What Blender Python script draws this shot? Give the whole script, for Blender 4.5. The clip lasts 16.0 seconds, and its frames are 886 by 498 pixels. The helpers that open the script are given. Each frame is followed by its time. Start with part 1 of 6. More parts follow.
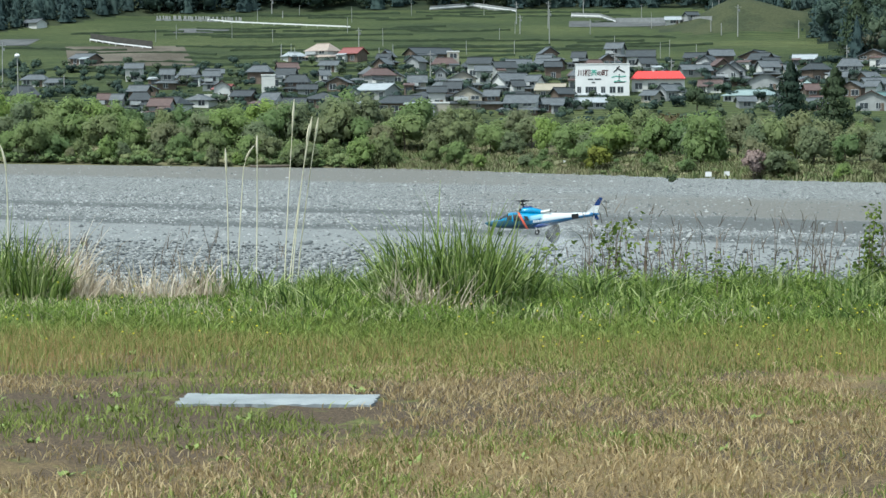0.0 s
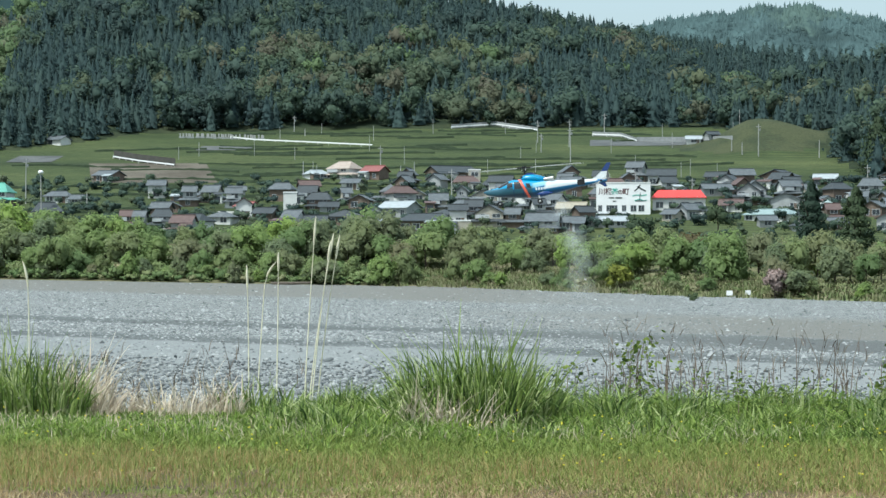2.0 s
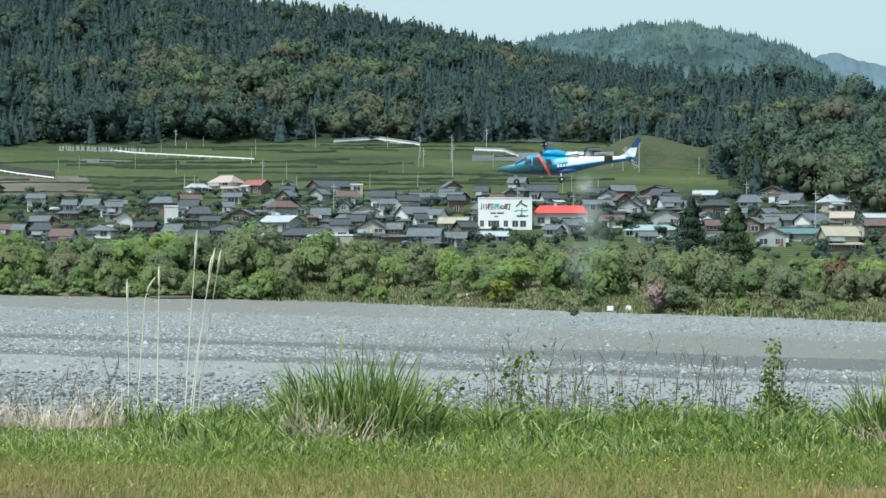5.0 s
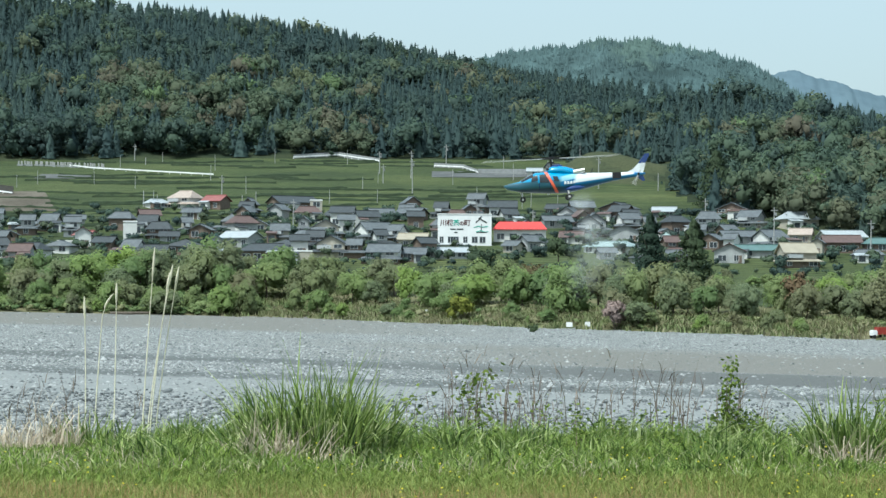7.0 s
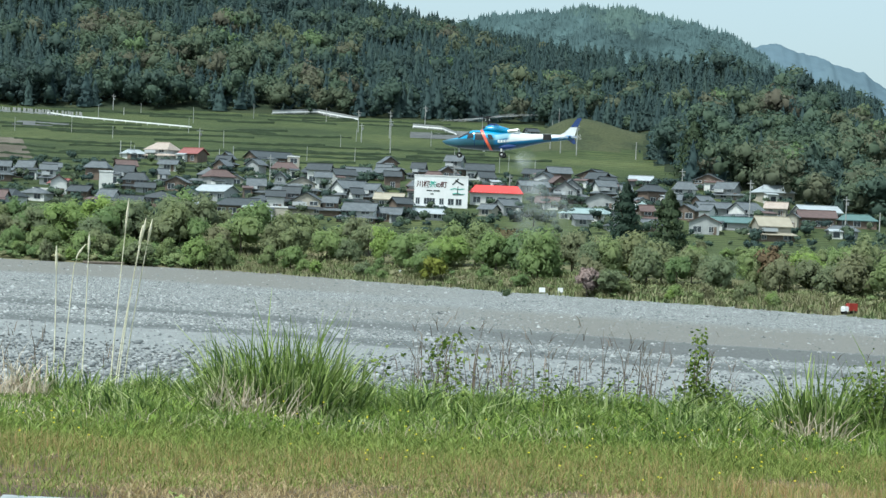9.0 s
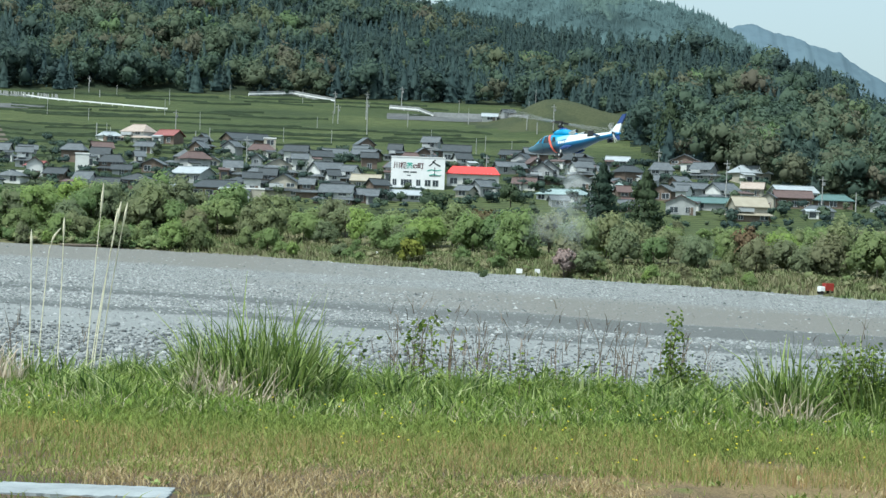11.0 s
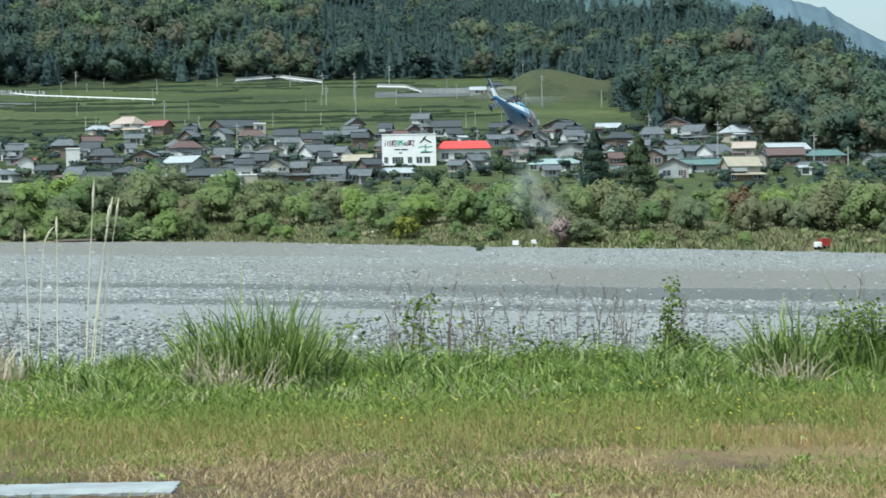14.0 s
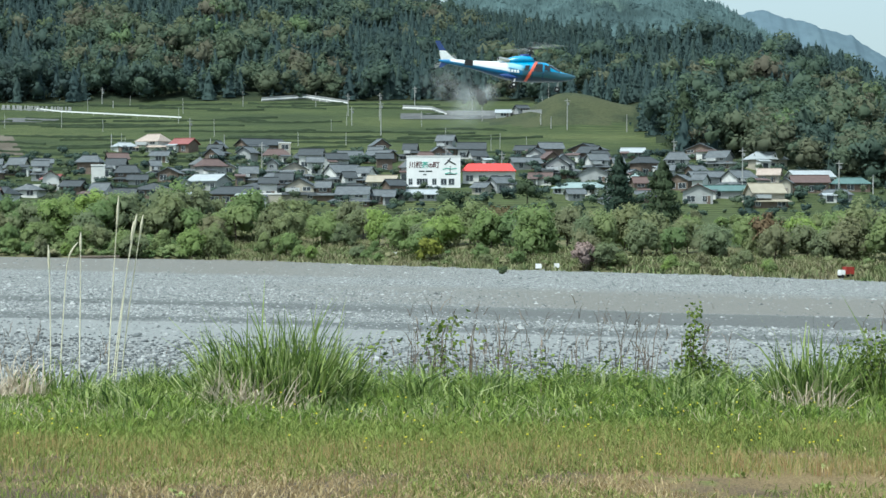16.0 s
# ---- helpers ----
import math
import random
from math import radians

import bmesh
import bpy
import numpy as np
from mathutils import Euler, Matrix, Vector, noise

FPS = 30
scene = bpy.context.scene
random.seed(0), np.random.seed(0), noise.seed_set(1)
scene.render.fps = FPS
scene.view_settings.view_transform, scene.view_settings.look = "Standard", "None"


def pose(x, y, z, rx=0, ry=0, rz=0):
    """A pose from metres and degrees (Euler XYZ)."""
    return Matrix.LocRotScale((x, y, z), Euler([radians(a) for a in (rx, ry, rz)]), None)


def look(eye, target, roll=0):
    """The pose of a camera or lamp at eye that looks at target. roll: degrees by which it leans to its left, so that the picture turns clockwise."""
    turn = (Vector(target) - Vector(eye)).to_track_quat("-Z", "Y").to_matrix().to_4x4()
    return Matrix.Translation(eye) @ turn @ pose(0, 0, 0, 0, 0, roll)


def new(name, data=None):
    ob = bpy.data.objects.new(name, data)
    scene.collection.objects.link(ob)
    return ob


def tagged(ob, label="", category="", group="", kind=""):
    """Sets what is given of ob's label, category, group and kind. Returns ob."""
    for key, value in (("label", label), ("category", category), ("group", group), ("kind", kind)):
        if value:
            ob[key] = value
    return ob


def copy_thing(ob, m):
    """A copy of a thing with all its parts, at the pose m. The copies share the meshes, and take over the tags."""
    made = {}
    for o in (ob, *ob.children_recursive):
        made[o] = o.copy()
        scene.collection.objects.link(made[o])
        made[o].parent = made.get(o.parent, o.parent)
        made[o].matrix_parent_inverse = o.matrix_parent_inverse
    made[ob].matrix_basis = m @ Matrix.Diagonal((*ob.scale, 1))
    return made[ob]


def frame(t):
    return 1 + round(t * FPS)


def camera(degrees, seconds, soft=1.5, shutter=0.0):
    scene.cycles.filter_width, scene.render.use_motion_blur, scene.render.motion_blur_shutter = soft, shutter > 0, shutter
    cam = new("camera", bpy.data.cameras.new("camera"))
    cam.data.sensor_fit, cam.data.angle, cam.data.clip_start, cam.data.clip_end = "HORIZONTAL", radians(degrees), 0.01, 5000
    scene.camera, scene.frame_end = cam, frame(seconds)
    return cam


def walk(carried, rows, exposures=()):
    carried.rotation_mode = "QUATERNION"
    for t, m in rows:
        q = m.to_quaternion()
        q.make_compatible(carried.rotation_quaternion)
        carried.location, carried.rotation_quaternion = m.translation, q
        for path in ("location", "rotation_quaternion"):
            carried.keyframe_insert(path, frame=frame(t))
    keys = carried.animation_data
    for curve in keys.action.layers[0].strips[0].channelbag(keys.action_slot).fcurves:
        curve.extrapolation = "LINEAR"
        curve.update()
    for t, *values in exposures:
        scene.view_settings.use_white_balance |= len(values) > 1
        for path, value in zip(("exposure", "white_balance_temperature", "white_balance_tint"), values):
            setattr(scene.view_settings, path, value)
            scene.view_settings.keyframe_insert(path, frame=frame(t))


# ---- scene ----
# ---------------------------------------------------------------- camera
cam = camera(23.0, 16.0, soft=1.45, shutter=0.4)


def aim(t, pan, tilt, lean):
    """The camera in the hand: pan to the right, tilt up, lean, in degrees; it sways a few centimetres."""
    s = min(1.0, max(0.0, (t - 5) / 9))
    return (pose(0.06 * s, 0, 1.5 + 0.07 * s, 0, 0, -pan) @ pose(0, 0, 0, tilt) @ pose(0, 0, 0, 0, lean) @ pose(0, 0, 0, 90))


AIMS = [
        (0, -3.472, -2.838, 0.210), (0.5, -3.475, -2.456, 0.383), (1, -3.612, -1.363, 0.214), (1.5, -3.650, -0.126, 0.098),
        (2, -4.014, 0.259, -0.030), (2.5, -4.704, 0.434, -0.014), (3, -6.262, 0.753, 0.574), (3.5, -5.501, 1.102, 0.243),
        (4, -3.930, 0.990, -0.001), (4.5, -1.709, 0.680, -0.379), (5, -0.911, 0.652, -0.199), (7.5, 0.517, 1.127, -0.246),
        (8, 0.825, 0.836, -0.105), (8.5, -0.861, -0.012, -0.525), (9, 0.830, 0.076, -2.337), (11.5, 1.834, -0.470, -1.777),
        (12, 2.259, -0.524, -1.085), (12.5, 2.092, -1.127, -0.547), (13, 3.555, -1.288, -0.154), (13.5, 3.057, -1.156, 0.744),
        (14, 1.563, -1.036, 0.928), (14.5, 0.897, -0.536, 1.242), (15, 1.937, -0.239, 1.451), (15.5, 1.596, -0.409, 1.291),
        (16, 0.961, -0.451, 0.022),]
walk(cam, [(t, aim(t, p, a, r)) for t, p, a, r in AIMS], [(0, 0.56, 6000, 0), (1.5, 0.64, 6000, 0), (3, 0.7, 5950, -2), (16, 0.72, 5950, -2)])

# ---------------------------------------------------------------- light
SUN_EL, SUN_AZ = 63.0, 222.0          # degrees; azimuth clockwise from the way the lens looks
world = bpy.data.worlds.new("world")
scene.world = world
world.use_nodes = True
wn = world.node_tree
sky = wn.nodes.new("ShaderNodeTexSky")
sky.sky_type, sky.sun_disc = "NISHITA", False
sky.sun_elevation, sky.sun_rotation = radians(SUN_EL), radians(SUN_AZ)
sky.air_density, sky.dust_density, sky.ozone_density = 1.0, 5.0, 1.5
veil = wn.nodes.new("ShaderNodeMix")        # thin high cloud over the blue
veil.data_type = "RGBA"
veil.inputs[0].default_value = 0.62
veil.inputs[7].default_value = (3.0, 3.42, 3.55, 1)
wn.links.new(sky.outputs[0], veil.inputs[6])
wn.links.new(veil.outputs[2], wn.nodes["Background"].inputs[0])
wn.nodes["Background"].inputs[1].default_value = 0.15
sun = new("sun", bpy.data.lights.new("sun", "SUN"))
sun.data.energy, sun.data.angle, sun.data.color = 2.88, radians(1.2), (1.0, 0.97, 0.93)
sd = Vector((math.sin(radians(SUN_AZ)) * math.cos(radians(SUN_EL)), math.cos(radians(SUN_AZ)) * math.cos(radians(SUN_EL)), math.sin(radians(SUN_EL))))
sun.matrix_world = look(sd * 100, (0, 0, 0))


# ---------------------------------------------------------------- materials
class Nodes:
    """A small way to write node materials."""

    def __init__(self, name, rough=0.8, metal=0.0, spec=0.3):
        self.m = bpy.data.materials.new(name)
        self.m.use_nodes = True
        self.t = self.m.node_tree
        self.b = self.t.nodes["Principled BSDF"]
        self.b.inputs["Roughness"].default_value = rough
        self.b.inputs["Metallic"].default_value = metal
        self.b.inputs["Specular IOR Level"].default_value = spec

    def add(self, kind, **values):
        n = self.t.nodes.new(kind)
        for key, value in values.items():
            n.inputs[key.replace("_", " ")].default_value = value
        return n

    def link(self, a, b):
        self.t.links.new(a, b)

    def coord(self, kind="Object"):
        return self.t.nodes.new("ShaderNodeTexCoord").outputs[kind]

    def place(self):
        return self.t.nodes.new("ShaderNodeNewGeometry").outputs["Position"]

    def stretched(self, vec, s):
        n = self.t.nodes.new("ShaderNodeMapping")
        n.inputs["Scale"].default_value = s
        self.link(vec, n.inputs["Vector"])
        return n.outputs[0]

    def noise(self, vec, scale, detail=4.0, rough=0.6):
        n = self.add("ShaderNodeTexNoise", Scale=scale, Detail=detail, Roughness=rough)
        self.link(vec, n.inputs["Vector"])
        return n.outputs[0]

    def ramp(self, fac, stops):
        n = self.t.nodes.new("ShaderNodeValToRGB")
        e = n.color_ramp.elements
        while len(e) < len(stops):
            e.new(0.5)
        for el, (p, c) in zip(e, stops):
            el.position, el.color = p, (*c, 1) if len(c) == 3 else c
        self.link(fac, n.inputs[0])
        return n.outputs[0]

    def mix(self, fac, a, b, how="MIX"):
        n = self.t.nodes.new("ShaderNodeMix")
        n.data_type, n.blend_type = "RGBA", how
        for v, i in ((fac, 0), (a, 6), (b, 7)):
            if isinstance(v, (int, float)):
                n.inputs[i].default_value = v
            elif isinstance(v, tuple):
                n.inputs[i].default_value = (*v, 1)
            else:
                self.link(v, n.inputs[i])
        return n.outputs[2]

    def step(self, v, lo, hi):
        n = self.t.nodes.new("ShaderNodeMapRange")
        self.link(v, n.inputs[0])
        n.inputs[1].default_value, n.inputs[2].default_value = lo, hi
        return n.outputs[0]

    def axis(self, vec, k):
        n = self.t.nodes.new("ShaderNodeSeparateXYZ")
        self.link(vec, n.inputs[0])
        return n.outputs[k]

    def bump(self, h, strength=0.3, dist=0.02):
        n = self.add("ShaderNodeBump", Strength=strength, Distance=dist)
        self.link(h, n.inputs["Height"])
        self.link(n.outputs[0], self.b.inputs["Normal"])

    def done(self, colour):
        if isinstance(colour, tuple):
            self.b.inputs["Base Color"].default_value = (*colour, 1)
        else:
            self.link(colour, self.b.inputs["Base Color"])
        return self.m


def worn(name, base, rough=0.7, scale=1.0, vary=0.25, metal=0.0, spec=0.3, bump=0.15):
    """A paint, tile or metal with blotches, streaks and fine grain."""
    n = Nodes(name, rough, metal, spec)
    v = n.coord()
    big, fine = n.noise(v, 0.6 * scale, 3), n.noise(v, 9 * scale, 5)
    dark = tuple(c * (1 - vary) for c in base)
    pale = tuple(min(0.9, c * (1 + vary * 0.6)) for c in base)
    c = n.mix(n.step(big, 0.35, 0.65), dark, pale)
    c = n.mix(0.35, c, n.ramp(fine, [(0.3, dark), (0.7, pale)]))
    n.bump(fine, bump, 0.02)
    return n.done(c)


def leafy(name, stops, rough=0.6, per="tint", glow=0.25):
    """Leaves: hue by tree (tint) and by leaf, with some light passing through."""
    n = Nodes(name, rough, 0.0, 0.25)
    if per == "tint":
        a = n.t.nodes.new("ShaderNodeAttribute")
        a.attribute_name = "tint"
        key = a.outputs["Fac"]
    else:
        key = n.t.nodes.new("ShaderNodeObjectInfo").outputs["Random"]
    isle = n.t.nodes.new("ShaderNodeNewGeometry").outputs["Random Per Island"]
    c = n.ramp(key, stops)
    c = n.mix(0.5, c, n.ramp(isle, [(0, (0.78, 0.78, 0.8)), (0.5, (1, 1, 1)), (1, (1.22, 1.2, 1.15))]), "MULTIPLY")
    tr = n.t.nodes.new("ShaderNodeBsdfTranslucent")
    n.link(c, tr.inputs[0])
    mx = n.t.nodes.new("ShaderNodeMixShader")
    mx.inputs[0].default_value = glow
    n.link(n.b.outputs[0], mx.inputs[1])
    n.link(tr.outputs[0], mx.inputs[2])
    n.link(mx.outputs[0], n.t.nodes["Material Output"].inputs[0])
    return n.done(c)


def m_lawn():
    n = Nodes("mown_lawn", 0.95, 0, 0.1)
    p = n.place()
    y = n.axis(p, 1)
    patch, mid, fine = n.noise(p, 0.55, 4), n.noise(p, 3.0, 5), n.noise(p, 45, 4, 0.7)
    straw = n.ramp(fine, [(0.25, (0.055, 0.04, 0.022)), (0.5, (0.17, 0.125, 0.065)), (0.75, (0.36, 0.28, 0.15))])
    soil = n.ramp(fine, [(0.3, (0.035, 0.027, 0.02)), (0.5, (0.085, 0.065, 0.047)), (0.7, (0.17, 0.125, 0.08))])
    green = n.ramp(fine, [(0.3, (0.065, 0.085, 0.024)), (0.7, (0.2, 0.22, 0.072))])
    d = n.add("ShaderNodeVectorMath")
    d.operation = "DISTANCE"
    n.link(n.stretched(p, (0.55, 1, 0)), d.inputs[0])
    d.inputs[1].default_value = (-1.3, 12.0, 0)
    rag = n.t.nodes.new("ShaderNodeMath")
    rag.operation = "MULTIPLY_ADD"
    n.link(mid, rag.inputs[0])
    rag.inputs[1].default_value = 1.6
    n.link(d.outputs["Value"], rag.inputs[2])
    c = n.mix(n.step(patch, 0.42, 0.58), straw, soil)
    c = n.mix(n.step(rag.outputs[0], 2.7, 1.9), c, soil)
    c = n.mix(n.step(mid, 0.56, 0.7), c, green)
    c = n.mix(n.step(y, 15.2, 17.0), c, green)
    n.bump(fine, 0.5, 0.03)
    return n.done(c)


def m_gravel():
    """River gravel in strips along the bed: pebbles, grey sand, dark lines."""
    n = Nodes("river_gravel", 0.95, 0, 0.15)
    p = n.place()

    def madd(a, k, b):
        q = n.t.nodes.new("ShaderNodeMath")
        q.operation = "MULTIPLY_ADD"
        n.link(a, q.inputs[0])
        q.inputs[1].default_value = k
        if isinstance(b, float):
            q.inputs[2].default_value = b
        else:
            n.link(b, q.inputs[2])
        return q.outputs[0]

    along = madd(n.axis(p, 0), 0.4, n.axis(p, 1))
    along = madd(n.noise(n.stretched(p, (0.03, 0.03, 1)), 1.0, 5, 0.7), 14.0, along)
    far = n.step(along, 87, 487)
    side = n.step(n.axis(p, 0), -22, 16)
    vor = n.add("ShaderNodeTexVoronoi", Scale=4.5)
    n.link(p, vor.inputs["Vector"])
    stone = n.ramp(vor.outputs["Distance"], [(0.0, (0.37, 0.383, 0.378)), (0.42, (0.27, 0.282, 0.278)), (0.7, (0.08, 0.086, 0.086))])
    tone = n.t.nodes.new("ShaderNodeSeparateColor")
    n.link(vor.outputs["Color"], tone.inputs[0])
    stone = n.mix(0.6, stone, n.ramp(tone.outputs[0], [(0, (0.45, 0.46, 0.48)), (0.6, (1, 1, 1)), (1, (1.5, 1.5, 1.45))]), "MULTIPLY")
    fine = n.noise(p, 1.7, 6, 0.8)
    sand = n.ramp(fine, [(0.3, (0.125, 0.124, 0.115)), (0.7, (0.2, 0.197, 0.182))])
    smooth_grey = n.ramp(fine, [(0.3, (0.175, 0.186, 0.186)), (0.7, (0.26, 0.272, 0.27))])
    dark_line = n.ramp(fine, [(0.35, (0.06, 0.066, 0.068)), (0.7, (0.15, 0.16, 0.16))])
    dark_strip = n.ramp(fine, [(0.3, (0.085, 0.09, 0.09)), (0.7, (0.135, 0.14, 0.138))])
    one, nil = (1,) * 3, (0,) * 3
    near = n.mix(n.ramp(far, [(0.07, nil), (0.085, one), (0.145, one), (0.15, nil)]), stone, smooth_grey)
    near = n.mix(n.ramp(far, [(0.145, nil), (0.15, (0.9,) * 3), (0.166, (0.9,) * 3), (0.178, nil)]), near, dark_line)
    left = n.mix(n.ramp(far, [(0.22, nil), (0.226, (0.95,) * 3), (0.248, (0.85,) * 3), (0.262, nil)]), near, dark_line)
    left = n.mix(n.ramp(far, [(0.51, nil), (0.55, one)]), left, sand)
    right = n.mix(n.ramp(far, [(0.197, nil), (0.203, one), (0.268, one), (0.276, nil)]), near, dark_strip)
    right = n.mix(n.ramp(far, [(0.27, nil), (0.278, one), (0.4, one), (0.46, nil)]), right, sand)
    c = n.mix(side, left, right)
    n.bump(vor.outputs["Distance"], 0.8, -0.12)
    return n.done(c)


def m_tea():
    """Terraced tea fields: clipped rows of dark to yellowish green."""
    n = Nodes("tea_rows", 0.9, 0, 0.15)
    p = n.place()
    big = n.noise(n.stretched(p, (0.012, 0.03, 0.03)), 1.0, 3)
    w = n.t.nodes.new("ShaderNodeTexWave")
    w.bands_direction = "Y"
    w.inputs["Scale"].default_value, w.inputs["Distortion"].default_value = 0.09, 5.0
    w.inputs["Detail"].default_value, w.inputs["Detail Scale"].default_value = 3.0, 0.4
    n.link(n.stretched(p, (0.3, 1, 0)), w.inputs["Vector"])
    fine = n.noise(n.stretched(p, (0.3, 1.2, 1)), 0.9, 5)
    c = n.ramp(big, [(0.3, (0.03, 0.042, 0.02)), (0.5, (0.055, 0.072, 0.028)), (0.7, (0.09, 0.105, 0.042))])
    c = n.mix(n.step(w.outputs["Fac"], 0.25, 0.02), c, (0.025, 0.04, 0.018))
    c = n.mix(0.75, c, n.ramp(fine, [(0.3, (0.5,) * 3), (0.7, (1.45,) * 3)]), "MULTIPLY")
    n.bump(fine, 0.6, 0.5)
    return n.done(c)


def m_floor(name, lo, hi, s=0.3):
    n = Nodes(name, 0.95, 0, 0.1)
    p = n.place()
    a, b = n.noise(p, s * 0.2, 4), n.noise(p, s * 4, 5)
    c = n.mix(n.step(a, 0.4, 0.6), lo, hi)
    c = n.mix(0.5, c, n.ramp(b, [(0.3, (0.5,) * 3), (0.7, (1.4,) * 3)]), "MULTIPLY")
    n.bump(b, 0.5, 0.3)
    return n.done(c)


M = dict(
    lawn=m_lawn(), gravel=m_gravel(), tea=m_tea(),
    scrub=m_floor("scrub_ground", (0.06, 0.075, 0.03), (0.15, 0.14, 0.08)),
    turf=m_floor("knoll_turf", (0.036, 0.047, 0.028), (0.062, 0.07, 0.038)),
    humus=m_floor("forest_floor", (0.02, 0.03, 0.018), (0.045, 0.055, 0.03)),
    bark=worn("bark", (0.12, 0.1, 0.08), 0.9, 3, 0.4),
    # Forest leaf colours are blued and lightened: haze put into the colour.
    conifer=leafy("haze_tinted_needles", [(0, (0.042, 0.073, 0.074)), (0.6, (0.05, 0.084, 0.081)), (1, (0.06, 0.094, 0.082))], 0.8, glow=0.42),
    broad=leafy("haze_tinted_leaves", [(0, (0.046, 0.074, 0.07)), (0.35, (0.064, 0.1, 0.078)), (0.55, (0.086, 0.126, 0.08)), (0.7, (0.11, 0.135, 0.084)), (0.84, (0.125, 0.118, 0.086)), (1, (0.13, 0.19, 0.09))], 0.75, glow=0.4),
    willow=leafy("willow_leaves", [(0, (0.18, 0.26, 0.115)), (0.25, (0.25, 0.33, 0.13)), (0.45, (0.25, 0.28, 0.15)), (0.6, (0.2, 0.25, 0.145)), (0.75, (0.26, 0.26, 0.15)), (0.85, (0.23, 0.31, 0.125)), (1, (0.3, 0.4, 0.12))], 0.7, "object", 0.6),
    shrub=leafy("bank_shrubs", [(0, (0.11, 0.17, 0.065)), (0.5, (0.19, 0.24, 0.1)), (1, (0.3, 0.28, 0.17))], 0.7, glow=0.35),
)


# ---------------------------------------------------------------- the lie of the land
def bed(x):
    return -4.7 - 0.016 * np.clip(x, -220, 160)


def bank(x):
    return np.interp(x, [-190, -119, -27, 22, 52, 82, 140, 220], [438, 440, 438, 372, 352, 305, 262, 240])


def slope(y):
    """The terraces with the village and the tea fields."""
    return np.interp(y, [430, 500, 520, 640, 800, 900, 1000], [0.5, 5, 7.7, 24, 49.5, 70, 90])


def wood_edge(x):
    return np.interp(x, [-300, -260, -224, -192, -165, -80, 40, 65, 75, 83, 114, 156, 250], [660, 680, 700, 740, 785, 800, 800, 770, 700, 640, 568, 530, 505])


def ridge(u):
    """How high the wooded ridge stands, as a rise per metre of distance."""
    return np.interp(u, [-0.6, -0.36, -0.32, -0.28, -0.25, -0.22, -0.155, -0.0746, -0.0329, -0.0043, 0.02, 0.048, 0.12, 0.169, 0.187, 0.203, 0.22, 0.234, 0.245, 0.27, 0.33, 0.6],
                     [0.06, 0.075, 0.087, 0.1166, 0.131, 0.139, 0.1356, 0.1259, 0.118, 0.1125, 0.1065, 0.1027, 0.0955, 0.0935, 0.0885, 0.0845, 0.0735, 0.067, 0.067, 0.074, 0.08, 0.08])


def ground(x, y):
    x, y = np.asarray(x, float), np.asarray(y, float)
    b, k = bed(x), bank(x)
    z = np.interp(y, [-100, 15.5, 18, 20.5, 22.5, 26], [0, 0, 0.02, 0.0, -0.12, -0.6])
    z = np.where(y > 26, -0.6 + (b + 0.6) * np.clip((y - 26) / 30, 0, 1), z)
    rise = np.clip((y - k) / 12, 0, 1)
    z = np.where(y > k, b + 1.6 * rise, z)
    f = np.clip((y - k - 12) / np.maximum(480 - k - 12, 20), 0, 1)
    lo = b + 1.6
    z = np.where(y > k + 12, lo + (slope(np.maximum(y, 480)) - lo) * f, z)
    e = wood_edge(x)
    u = x / np.maximum(y, 1)
    crest = e + 300
    zr = 1.5 + ridge(u) * crest - 12
    g = (y - e) / 300
    up = slope(e) + (zr - slope(e)) * np.clip(g, 0, 1) - np.clip(g - 1, 0, 3) * 40
    z = np.where(y > e, np.maximum(up, 10), z)
    z = z + 9.5 * np.exp(-((x - 54) / np.where(x < 54, 13, 24)) ** 2 - ((y - 735) / 18) ** 2)
    return z


def arr_mesh(name, verts, tris, mats, index=None, tint=None, smooth=False, normals=None):
    """A mesh out of arrays of corners and triangles (or quads)."""
    me = bpy.data.meshes.new(name)
    verts, tris = np.asarray(verts, np.float32), np.asarray(tris, np.int32)
    k = tris.shape[1]
    me.vertices.add(len(verts))
    me.vertices.foreach_set("co", verts.ravel())
    me.loops.add(tris.size)
    me.loops.foreach_set("vertex_index", tris.ravel())
    me.polygons.add(len(tris))
    me.polygons.foreach_set("loop_start", np.arange(len(tris), dtype=np.int32) * k)
    for m in (mats if isinstance(mats, (list, tuple)) else [mats]):
        me.materials.append(m)
    if index is not None:
        me.polygons.foreach_set("material_index", np.asarray(index, np.int32))
    if smooth:
        me.polygons.foreach_set("use_smooth", np.ones(len(tris), bool))
    if tint is not None:
        me.attributes.new("tint", "FLOAT", "POINT").data.foreach_set("value", np.asarray(tint, np.float32))
    me.update(calc_edges=True)
    if normals is not None:
        me.attributes.new("custom_normal", "FLOAT_VECTOR", "POINT").data.foreach_set("vector", np.asarray(normals, np.float32).ravel())
    return me


